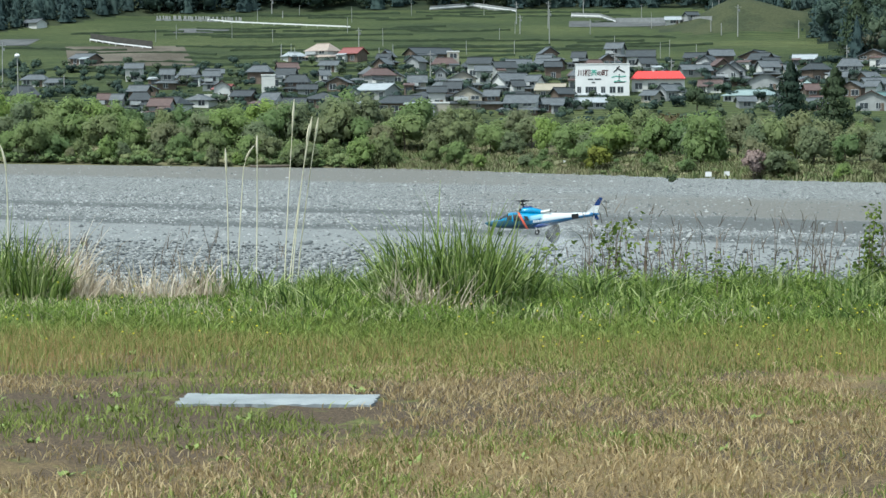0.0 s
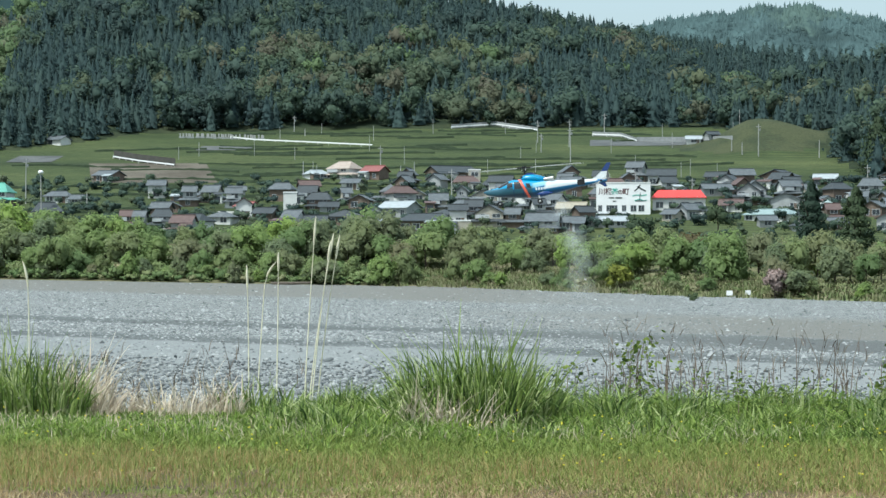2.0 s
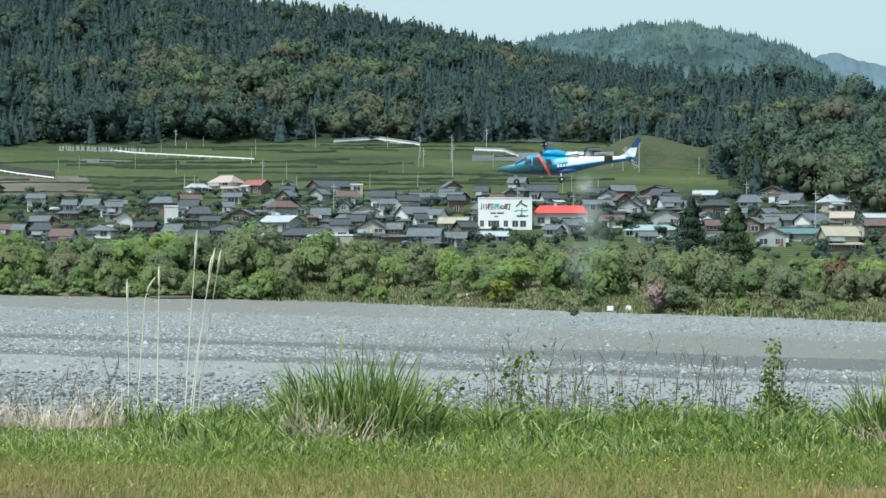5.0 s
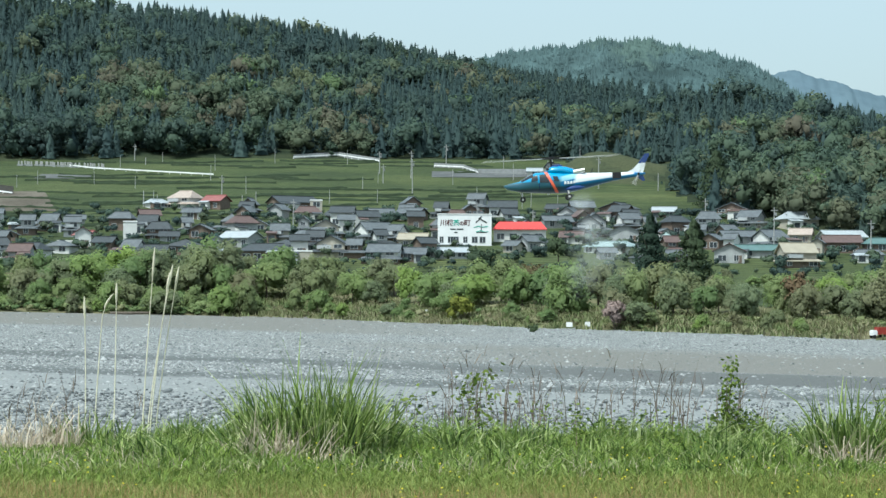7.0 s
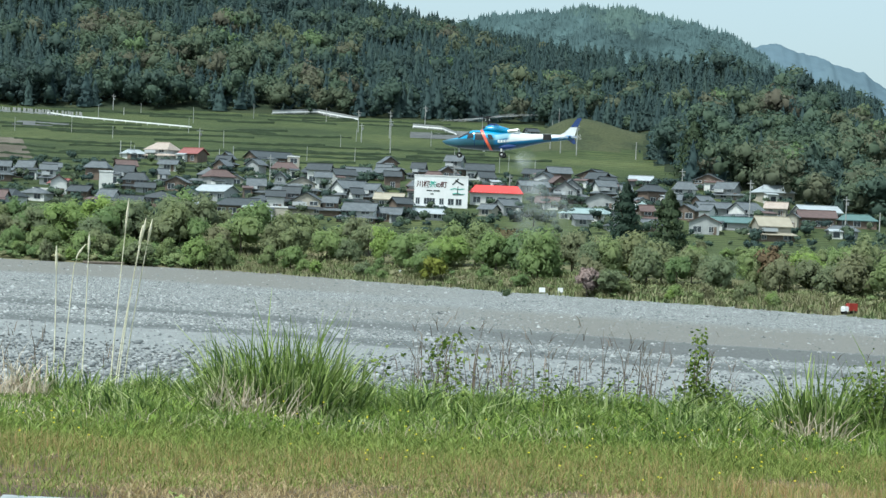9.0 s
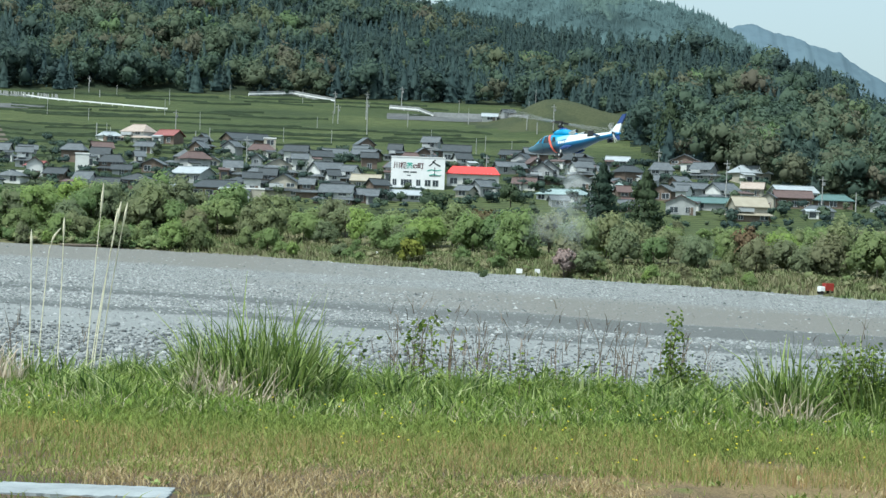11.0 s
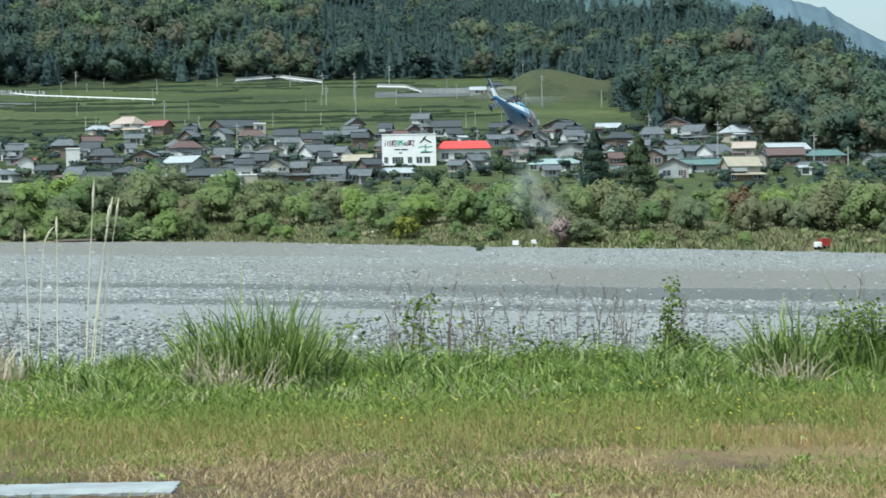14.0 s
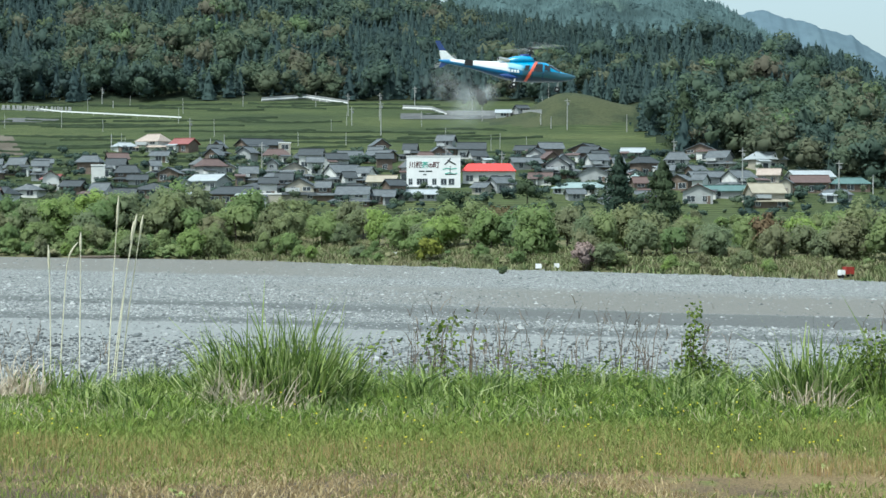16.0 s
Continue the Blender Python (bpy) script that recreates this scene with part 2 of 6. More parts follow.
def make_ground():
    ys = np.concatenate([np.arange(-80, 0, 10), np.arange(0, 30, 0.5), np.arange(30, 60, 1.5), np.arange(60, 250, 5), np.arange(250, 480, 3), np.arange(480, 1150, 5), [1200, 1300, 1400, 1700, 2200, 3000, 4200, 4900]])
    us = np.concatenate([np.linspace(-1.2, -0.4, 14), np.linspace(-0.38, 0.38, 150), np.linspace(0.4, 1.2, 14)])
    Y, U = np.meshgrid(ys, us, indexing="ij")
    X = U * np.maximum(np.abs(Y), 24)
    Z = ground(X, Y)
    rng = np.random.default_rng(2)
    Z += np.where((Y > 60) & (Y < 250), rng.normal(0, 0.02, Z.shape), 0) + np.where(Y < 16, rng.normal(0, 0.008, Z.shape), 0)
    nu = len(us)
    i = (np.arange(len(ys) - 1)[:, None] * nu + np.arange(nu - 1)).ravel()
    F = np.stack([i, i + 1, i + nu + 1, i + nu], 1)
    c = np.stack([X.ravel(), Y.ravel()], 1)[F].mean(1)
    k = np.where(c[:, 1] < 24, 0, 1)
    k = np.where(c[:, 1] > bank(c[:, 0]), 2, k)
    k = np.where(c[:, 1] > bank(c[:, 0]) + 60, 3, k)
    k = np.where(c[:, 1] > wood_edge(c[:, 0]), 4, k)
    k = np.where(((c[:, 0] - 53) / 27) ** 2 + ((c[:, 1] - 735) / 26) ** 2 < 1, 5, k)
    me = arr_mesh("ground", np.stack([X.ravel(), Y.ravel(), Z.ravel()], 1), F, [M["lawn"], M["gravel"], M["scrub"], M["tea"], M["humus"], M["turf"]], k, smooth=True)
    tagged(new("ground", me), "mown lawn, grey river gravel, tea terraces and wooded hillside", "ground", kind="structure")


make_ground()


# ---------------------------------------------------------------- trees
def ico(sub=1):
    bm = bmesh.new()
    bmesh.ops.create_icosphere(bm, subdivisions=sub, radius=1)
    v = np.array([p.co[:] for p in bm.verts])
    f = np.array([[q.index for q in p.verts] for p in bm.faces])
    bm.free()
    return v, f


ICO_V, ICO_F = ico(1)


def cards(rng, centre, normal, size, long=1.0):
    """Small bent leaf sprays: four corners and two triangles each."""
    n = len(centre)
    a = rng.normal(size=(n, 3))
    a -= (a * normal).sum(1)[:, None] * normal
    a /= np.linalg.norm(a, axis=1)[:, None]
    b = np.cross(normal, a)
    s = (size * rng.uniform(0.6, 1.3, n))[:, None]
    lift = normal * s * 0.25
    v = np.stack([centre - a * s * long - lift, centre + b * s * 0.6, centre + a * s * long - lift, centre - b * s * 0.6 + lift * 0.5], 1).reshape(-1, 3)
    k = np.arange(n)[:, None] * 4
    return v, np.concatenate([k + [0, 2, 1], k + [0, 3, 2]])


def unit(v):
    return v / np.maximum(np.linalg.norm(v, axis=-1, keepdims=True), 1e-6)


def crown(seed, n, r, h, leaf, lumps=9, low=0.25, droop=0.0, lift=0.25, heart=0.78):
    """An uneven crown of leaf clumps with sprays standing out of them. h: height, r: radius. Corners, triangles, soft normals."""
    rng = np.random.default_rng(seed)
    c = unit(rng.normal(size=(lumps, 3)) + [0, 0, 0.1]) * rng.uniform(0.25, 0.76, (lumps, 1))
    size = rng.uniform(0.24, 0.46, lumps) * (12 / lumps) ** 0.25
    pick = rng.integers(0, lumps, n)
    d = unit(rng.normal(size=(n, 3)) + [0, 0, 0.3])
    p = c[pick] + d * size[pick][:, None] * rng.uniform(0.7, 1.25, (n, 1))
    out = unit(d * 0.55 + unit(p) * 0.5 + [0, 0, lift] + rng.normal(0, 0.16, (n, 3)))
    half = h * (1 - low) / 2

    def laid(q):
        q = q.copy()
        q[:, 2] -= droop * np.hypot(q[:, 0], q[:, 1]) ** 2
        return q * [r, r, half] + [0, 0, h * low + half]
    V, F = cards(rng, laid(p), unit(d + rng.normal(0, 0.28, (n, 3))), leaf, 1.0 + droop)
    vs, fs, ns, k = [V], [F], [np.repeat(out, 4, axis=0)], len(V)
    for q, s in zip(c, size):
        cv = ICO_V * s * heart * rng.uniform(0.6, 1.2, (len(ICO_V), 1)) + q
        vs.append(laid(cv))
        fs.append(ICO_F + k)
        ns.append(unit(ICO_V * 0.6 + unit(cv) * 0.5 + [0, 0, lift]))
        k += len(cv)
    return np.concatenate(vs), np.concatenate(fs), np.concatenate(ns)


def spire(seed, h, r, n=95):
    """A pointed conifer: ragged boughs round a cone that narrows to a spike."""
    rng = np.random.default_rng(seed)
    f = rng.uniform(0.0, 1, n) ** 1.15
    a = rng.uniform(0, 2 * math.pi, n)
    q = r * (1 - f) ** 0.75 * (0.78 + 0.14 * np.sin(a * 3 + f * 11 + seed) + 0.1 * np.sin(f * 37)) * rng.uniform(0.6, 1.1, n)
    d = np.stack([np.cos(a), np.sin(a), np.full(n, 0.8)], 1)
    P = np.stack([np.cos(a) * q, np.sin(a) * q, h * (0.06 + 0.92 * f)], 1)
    V, F = cards(rng, P, unit(d + rng.normal(0, 0.3, (n, 3))), 0.8 * (1.15 - 0.75 * f), 1.1)
    N = np.repeat(unit(d + rng.normal(0, 0.3, (n, 3))), 4, axis=0)
    vs, ns, fs, k = [V], [N], [F], len(V)
    for j, f in enumerate((0.02, 0.3, 0.62, 1.03)):
        a = np.arange(7) / 7 * 2 * math.pi + j * 0.4
        q = r * 0.52 * (1 - min(f, 1)) ** 0.75 * rng.uniform(0.6, 1.2, 7) + 0.03
        vs.append(np.stack([np.cos(a) * q, np.sin(a) * q, np.full(7, h * f)], 1))
        ns.append(np.stack([np.cos(a), np.sin(a), np.full(7, 0.8)], 1))
    i = np.arange(7)
    for j in range(3):
        b = k + j * 7
        fs += [np.stack([b + i, b + (i + 1) % 7, b + 7 + i], 1), np.stack([b + (i + 1) % 7, b + 7 + (i + 1) % 7, b + 7 + i], 1)]
    return np.concatenate(vs), np.concatenate(fs), unit(np.concatenate(ns))


def strewn(shapes, pos, scale, tint, seed=0):
    """Many turned and scaled copies of a few shapes as one set of arrays: corners, triangles, tints, normals."""
    rng = np.random.default_rng(seed)
    which = rng.integers(0, len(shapes), len(pos))
    turn = rng.uniform(0, 2 * math.pi, len(pos))
    V, F, T, N, k = [], [], [], [], 0
    for w, (v, f, nn) in enumerate(shapes):
        i = np.where(which == w)[0]
        if not len(i):
            continue
        c, s = np.cos(turn[i])[:, None], np.sin(turn[i])[:, None]
        sc = scale[i]
        x = (v[None, :, 0] * c - v[None, :, 1] * s) * sc[:, :1]
        y = (v[None, :, 0] * s + v[None, :, 1] * c) * sc[:, :1]
        z = v[None, :, 2] * sc[:, 1:]
        p = np.stack([x, y, z], 2) + pos[i][:, None, :]
        V.append(p.reshape(-1, 3))
        N.append(np.stack([nn[None, :, 0] * c - nn[None, :, 1] * s, nn[None, :, 0] * s + nn[None, :, 1] * c, nn[None, :, 2] + 0 * c], 2).reshape(-1, 3))
        F.append((f[None] + (k + np.arange(len(i)) * len(v))[:, None, None]).reshape(-1, f.shape[1]))
        T.append(np.repeat(tint[i], len(v)))
        k += len(i) * len(v)
    return np.concatenate(V), np.concatenate(F), np.concatenate(T), np.concatenate(N)


def waves(x, y, s, seed=0):
    """Smooth value noise between 0 and 1."""
    return np.array([noise.fractal(Vector((a * s + seed * 17.3, b * s, seed * 3.1)), 1.0, 2.0, 3) for a, b in zip(x, y)]) * 0.5 + 0.5


def make_forest():
    rng = np.random.default_rng(11)
    pts = []
    for y in np.arange(500, 1130, 5.4):
        x = np.arange(-0.335 * y, 0.295 * y, 5.6)
        pts.append(np.stack([x + rng.uniform(-2.6, 2.6, len(x)), np.full(len(x), y) + rng.uniform(-2.6, 2.6, len(x))], 1))
    p = np.concatenate(pts)
    e = wood_edge(p[:, 0])
    p = p[(p[:, 1] > e + 2) & (p[:, 1] < e + 312)]
    p = p[~((np.abs(p[:, 0] - 53) < 28) & (np.abs(p[:, 1] - 735) < 24))]
    x, y = p.T
    u, g = x / y, (y - wood_edge(x)) / 300
    mix = waves(x, y, 0.022, 1) + rng.normal(0, 0.07, len(x))
    p = np.where(mix > 0.62, 0.5, 0.1)
    warm = (u > -0.155) & (u < -0.025) & (g < 0.5)
    p = np.where(warm, np.where(mix > 0.44, 0.85, 0.2), p)
    p = np.where((u > -0.155) & (u < 0.05) & (g >= 0.55), np.where(mix > 0.5, 0.4, 0.06), p)
    p = np.where((u > -0.235) & (u < -0.1) & (g < 0.13), np.where(mix > 0.5, 0.85, 0.15), p)
    p = np.where((u > 0.02) & (u < 0.112) & (g < 0.5), np.where(mix > 0.55, 0.6, 0.15), p)
    fresh = (u > 0.132) & (g < 0.66)
    p = np.where(fresh, np.where(g > 0.52, 0.55, 0.95), p)
    lime = (u < -0.27 - 0.03 * (0.6 - g)) & (g > 0.2)
    p = np.where(lime, 0.75, p)
    leafy_here = rng.uniform(0, 1, len(x)) < p
    pos = np.stack([x, y, ground(x, y) - 0.4], 1)
    con = [spire(s, 12.5, 4.1) for s in (1, 2, 3, 4, 5, 16, 17)]
    brd = [crown(s, 230, 4.7, 9.5, 0.5, 9, 0.0, 0.0, 0.22, 0.66) for s in (6, 7, 8, 9, 10, 12, 13, 14)]
    i = np.where(~leafy_here)[0]
    s = rng.uniform(0.8, 1.08, len(i))
    V, F, T, N = strewn(con, pos[i], np.stack([s * rng.uniform(0.95, 1.3, len(i)), s], 1), np.clip(waves(x[i], y[i], 0.03, 2) + rng.normal(0, 0.2, len(i)), 0, 1), 1)
    tagged(new("conifer_forest", arr_mesh("conifer_forest", V, F, M["conifer"], tint=T, normals=N)), "dark green conifers covering the hillside, tinted blue for haze", "forest", kind="stuff")
    i = np.where(leafy_here & (rng.uniform(0, 1, len(x)) < 0.72))[0]
    s = rng.uniform(0.8, 1.8, len(i))
    t = 0.38 + np.where(warm[i], 0.24, 0) + np.where(lime[i], 0.75, 0) + np.where(fresh[i], 0.2, 0) + (waves(x[i], y[i], 0.02, 3) - 0.5) * 0.9 + rng.normal(0, 0.16, len(i))
    V, F, T, N = strewn(brd, pos[i], np.stack([s, s * rng.uniform(0.85, 1.1, len(i))], 1), np.clip(t, 0, 1), 2)
    tagged(new("broadleaf_forest", arr_mesh("broadleaf_forest", V, F, M["broad"], tint=T, normals=N)), "mixed green and brownish broadleaf trees on the hill, tinted blue for haze", "forest", kind="stuff")


make_forest()


def part(name, bm, material, parent, label=""):
    """Links a bmesh, or a ready mesh, as one mesh under its thing."""
    if isinstance(bm, bmesh.types.BMesh):
        me = bpy.data.meshes.new(name)
        bmesh.ops.recalc_face_normals(bm, faces=bm.faces)
        bm.to_mesh(me)
        bm.free()
        me.materials.append(material)
    else:
        me = bm
    ob = new(name, me)
    ob.parent = parent
    if label:
        ob["label"] = label
    return ob


def trunk_mesh(seed, h, r, limbs=5):
    rng = np.random.default_rng(seed)
    vs, fs = [], []

    def tube(a, b, r0, r1, n=6):
        a, b = np.array(a, float), np.array(b, float)
        d = unit(b - a)
        s = unit(np.cross(d, [0.3, 0.9, 0.1]))
        t = np.cross(d, s)
        k = len(vs)
        for p, q in ((a, r0), (b, r1)):
            for j in range(n):
                g = j / n * 2 * math.pi
                vs.append(p + (s * math.cos(g) + t * math.sin(g)) * q)
        for j in range(n):
            m = (j + 1) % n
            fs.append([k + j, k + m, k + n + m, k + n + j])
    top = np.array([rng.normal(0, 0.25), rng.normal(0, 0.25), h * 0.55])
    tube((0, 0, -0.5), top * [0.6, 0.6, 0.5], r, r * 0.75)
    tube(top * [0.6, 0.6, 0.5], top, r * 0.75, r * 0.5)
    for i in range(limbs):
        a = i / limbs * 6.28 + rng.uniform(-0.4, 0.4)
        b = top * rng.uniform(0.45, 1)
        tube(b, b + [math.cos(a) * h * 0.25, math.sin(a) * h * 0.25, h * rng.uniform(0.15, 0.35)], r * 0.4, r * 0.1, 5)
    return arr_mesh("trunk", vs, fs, M["bark"])


def tree_kind(name, seed, h, r, mat, n=1300, leaf=0.3, droop=0.0, low=0.06, label="", category="tree", lumps=12):
    ob = new(name)
    tagged(ob, label, category, "trees along the river bank")
    V, F, N = crown(seed, n, r, h, leaf, lumps, low, droop, 0.5, 0.7)
    part("trunk", trunk_mesh(seed, h, h * 0.022), None, ob)
    part("crown", arr_mesh("crown", V, F, mat, normals=N), None, ob)
    return ob


def make_bank_trees():
    rng = random.Random(5)
    kinds = [tree_kind("willow", 20 + i, 9.0, r, M["willow"], 1550, 0.29, d, 0.0, "leafy green willow on the gravel bank", lumps=20) for i, (r, d) in enumerate([(4.6, 0.35), (4.0, 0.2), (5.2, 0.3), (3.6, 0.1), (4.4, 0.5), (5.0, 0.15)])]
    used = set()
    x = -175.0
    while x < 135:
        for row in range(3):
            y = float(bank(x)) + (4 if x < -35 else 9) + row * 14 + rng.uniform(-4, 4)
            if not -0.335 < x / y < 0.3 or (row == 0 and x > -40 and rng.random() < 0.6):
                continue
            k = rng.choice(kinds)
            u = x / y
            tall = 1.0 + 0.15 * math.sin(x * 0.09) + (0.12 if u > 0.2 else 0) - (0.1 if -0.02 < u < 0.1 else 0)
            s = tall * (rng.uniform(0.5, 0.9) if row == 0 else rng.uniform(0.85, 1.2)) * (y / 440) ** 0.6
            xx = x + rng.uniform(-2, 2)
            m = pose(xx, y, float(ground(xx, y)) - 0.2, 0, 0, rng.uniform(0, 360)) 
            if k not in used:
                used.add(k)
                k.matrix_basis = m
                k.scale = (s, s, s * rng.uniform(0.9, 1.1))
            else:
                c = copy_thing(k, m)
                c.scale = (s * rng.uniform(0.9, 1.15), s * rng.uniform(0.9, 1.15), s * rng.uniform(0.85, 1.15))
        x += rng.uniform(4.0, 6.5)
    for i in range(110):
        x = rng.uniform(-150, 115)
        y = float(bank(x)) + rng.uniform(1.5, 7)
        if not -0.335 < x / y < 0.3 or abs(x / y - 0.2015) < 0.012 or 0.052 < x / y < 0.09 or (x > -30 and rng.random() < 0.55):
            continue
        w = rng.uniform(0.22, 0.45)
        c = copy_thing(rng.choice(kinds), pose(x, y, float(ground(x, y)) - 0.15, 0, 0, rng.uniform(0, 360)))
        c.scale = (w, w, w * rng.uniform(0.8, 1.1))
        c["label"] = "round light green bush at the edge of the gravel"
    for i in range(230):
        y = rng.uniform(370, 500)
        x = rng.uniform(-0.3, 0.34) * y
        if y < float(bank(x)) + 42:
            continue
        z = float(ground(x, y)) - 0.2
        h = min(9.0, 1.5 + rng.uniform(0.006, 0.0125) * y - z)
        if h < 2.2:
            continue
        k, s = rng.choice(kinds), h / 9.0
        w = max(s, 0.55) * rng.uniform(0.8, 1.1)
        c = copy_thing(k, pose(x, y, z, 0, 0, rng.uniform(0, 360)))
        c.scale = (w, w, s)
        c["label"] = "green tree between the river bank and the houses"


make_bank_trees()


# ---------------------------------------------------------------- village
ROOF = dict(
    grey=worn("grey_tiles", (0.105, 0.118, 0.128), 0.55, 2, 0.35), dark=worn("dark_tiles", (0.052, 0.06, 0.066), 0.55, 2, 0.3),
    pale=worn("pale_metal_roof", (0.33, 0.36, 0.38), 0.5, 1, 0.15), green=worn("green_metal_roof", (0.12, 0.33, 0.26), 0.5, 1, 0.2),
    red=worn("red_brown_roof", (0.24, 0.09, 0.085), 0.6, 2, 0.25), brown=worn("brown_roof", (0.11, 0.075, 0.07), 0.6, 2, 0.25),
    pink=worn("faded_pink_tiles", (0.36, 0.3, 0.26), 0.6, 2, 0.2), teal=worn("teal_metal_roof", (0.09, 0.155, 0.15), 0.5, 1, 0.2),
    aqua=worn("aqua_metal_roof", (0.24, 0.31, 0.31), 0.5, 1, 0.15), cream=worn("cream_metal_roof", (0.31, 0.28, 0.22), 0.5, 1, 0.15),
    flat=worn("white_parapet", (0.75, 0.75, 0.74), 0.6, 1, 0.1))
WALL = dict(
    white=worn("white_plaster", (0.64, 0.64, 0.62), 0.8, 1, 0.12), cream=worn("cream_plaster", (0.4, 0.37, 0.31), 0.8, 1, 0.15),
    grey=worn("grey_render", (0.36, 0.37, 0.37), 0.8, 1, 0.2), brown=worn("weathered_boards", (0.17, 0.13, 0.105), 0.85, 2, 0.3))
M["glass"] = worn("dark_window_glass", (0.05, 0.06, 0.07), 0.12, 1, 0.3, 0, 0.6, 0.02)
M["frame"] = worn("aluminium_frame", (0.55, 0.56, 0.57), 0.4, 2, 0.1, 0.4)
M["pole"] = worn("concrete_pole", (0.36, 0.36, 0.35), 0.85, 2, 0.15)
M["concrete"] = worn("grey_concrete", (0.27, 0.28, 0.28), 0.85, 1.5, 0.25)
M["whitepaint"] = worn("white_paint", (0.8, 0.8, 0.8), 0.55, 1, 0.08)
M["redsheet"] = worn("orange_red_sheet", (0.62, 0.06, 0.055), 0.6, 0.6, 0.12)


def box(bm, x0, x1, y0, y1, z0, z1):
    v = [bm.verts.new(p) for p in ((x0, y0, z0), (x1, y0, z0), (x1, y1, z0), (x0, y1, z0), (x0, y0, z1), (x1, y0, z1), (x1, y1, z1), (x0, y1, z1))]
    for f in ((0, 1, 2, 3), (4, 7, 6, 5), (0, 4, 5, 1), (1, 5, 6, 2), (2, 6, 7, 3), (3, 7, 4, 0)):
        bm.faces.new([v[i] for i in f])
    return v


def block(*a):
    bm = bmesh.new()
    box(bm, *a)
    return bm


def gable(bm, x0, x1, y0, y1, z0, z1, hip=0.0, thick=0.18):
    """A pitched roof with thickness; hip: how far the ridge stops short of the ends."""
    ym = (y0 + y1) / 2
    for dz, rev in ((0, False), (-thick, True)):
        e = [bm.verts.new(p) for p in ((x0, y0, z0 + dz), (x1, y0, z0 + dz), (x1, y1, z0 + dz), (x0, y1, z0 + dz), (x0 + hip, ym, z1 + dz), (x1 - hip, ym, z1 + dz))]
        for f in ((0, 1, 5, 4), (2, 3, 4, 5), (3, 0, 4), (1, 2, 5)):
            if hip == 0 and len(f) == 3:
                continue
            bm.faces.new([e[i] for i in (f[::-1] if rev else f)])
        if not rev:
            top = e
        else:
            for i, j in ((0, 1), (2, 3)) + (((1, 2), (3, 0)) if hip else ((1, 5), (5, 2), (3, 4), (4, 0))):
                bm.faces.new([top[i], top[j], e[j], e[i]])


def window(ob, x, z, w, h, y):
    win = part("window", block(x - w / 2, x + w / 2, y - 0.03, y + 0.05, z, z + h), M["glass"], ob)
    bm = bmesh.new()
    t = 0.09
    for a in ((x - w / 2 - t, x + w / 2 + t, z + h, z + h + t), (x - w / 2 - t, x + w / 2 + t, z - t, z), (x - w / 2 - t, x - w / 2, z, z + h), (x + w / 2, x + w / 2 + t, z, z + h), (x - t / 2, x + t / 2, z, z + h)):
        box(bm, a[0], a[1], y - 0.07, y + 0.02, a[2], a[3])
    part("frame", bm, M["frame"], win)


WORD = dict(grey="grey tiled", dark="dark tiled", pale="pale metal", green="green metal", red="red-brown", brown="brown", pink="faded pink tiled", teal="teal metal", aqua="aqua metal", cream="cream", flat="flat")
WORDW = dict(white="White plastered", cream="Cream plastered", grey="Grey rendered", brown="Weathered wooden")
hr = random.Random(3)


def skirt(bm, x0, x1, y0, y1, z0, inset, rise, thick=0.16):
    """A pent roof running all round the lower storey."""
    for dz, rev in ((0, False), (-thick, True)):
        a = [bm.verts.new(p) for p in ((x0, y0, z0 + dz), (x1, y0, z0 + dz), (x1, y1, z0 + dz), (x0, y1, z0 + dz))]
        b = [bm.verts.new(p) for p in ((x0 + inset, y0 + inset, z0 + rise + dz), (x1 - inset, y0 + inset, z0 + rise + dz), (x1 - inset, y1 - inset, z0 + rise + dz), (x0 + inset, y1 - inset, z0 + rise + dz))]
        for i in range(4):
            q = [a[i], a[(i + 1) % 4], b[(i + 1) % 4], b[i]]
            bm.faces.new(q[::-1] if rev else q)
        if not rev:
            top = a
        else:
            for i in range(4):
                bm.faces.new([top[i], a[i], a[(i + 1) % 4], top[(i + 1) % 4]])


def gable_wall(s, y0, y1, z, pitch, mat):
    g = bmesh.new()
    ym = (y0 + y1) / 2
    a = [g.verts.new(p) for p in ((s - 0.1, y0, z), (s - 0.1, y1, z), (s - 0.1, ym, z + pitch), (s + 0.1, y0, z), (s + 0.1, y1, z), (s + 0.1, ym, z + pitch))]
    for f in ((0, 1, 2), (5, 4, 3), (0, 3, 4, 1), (1, 4, 5, 2), (2, 5, 3, 0)):
        g.faces.new([a[i] for i in f])
    return g


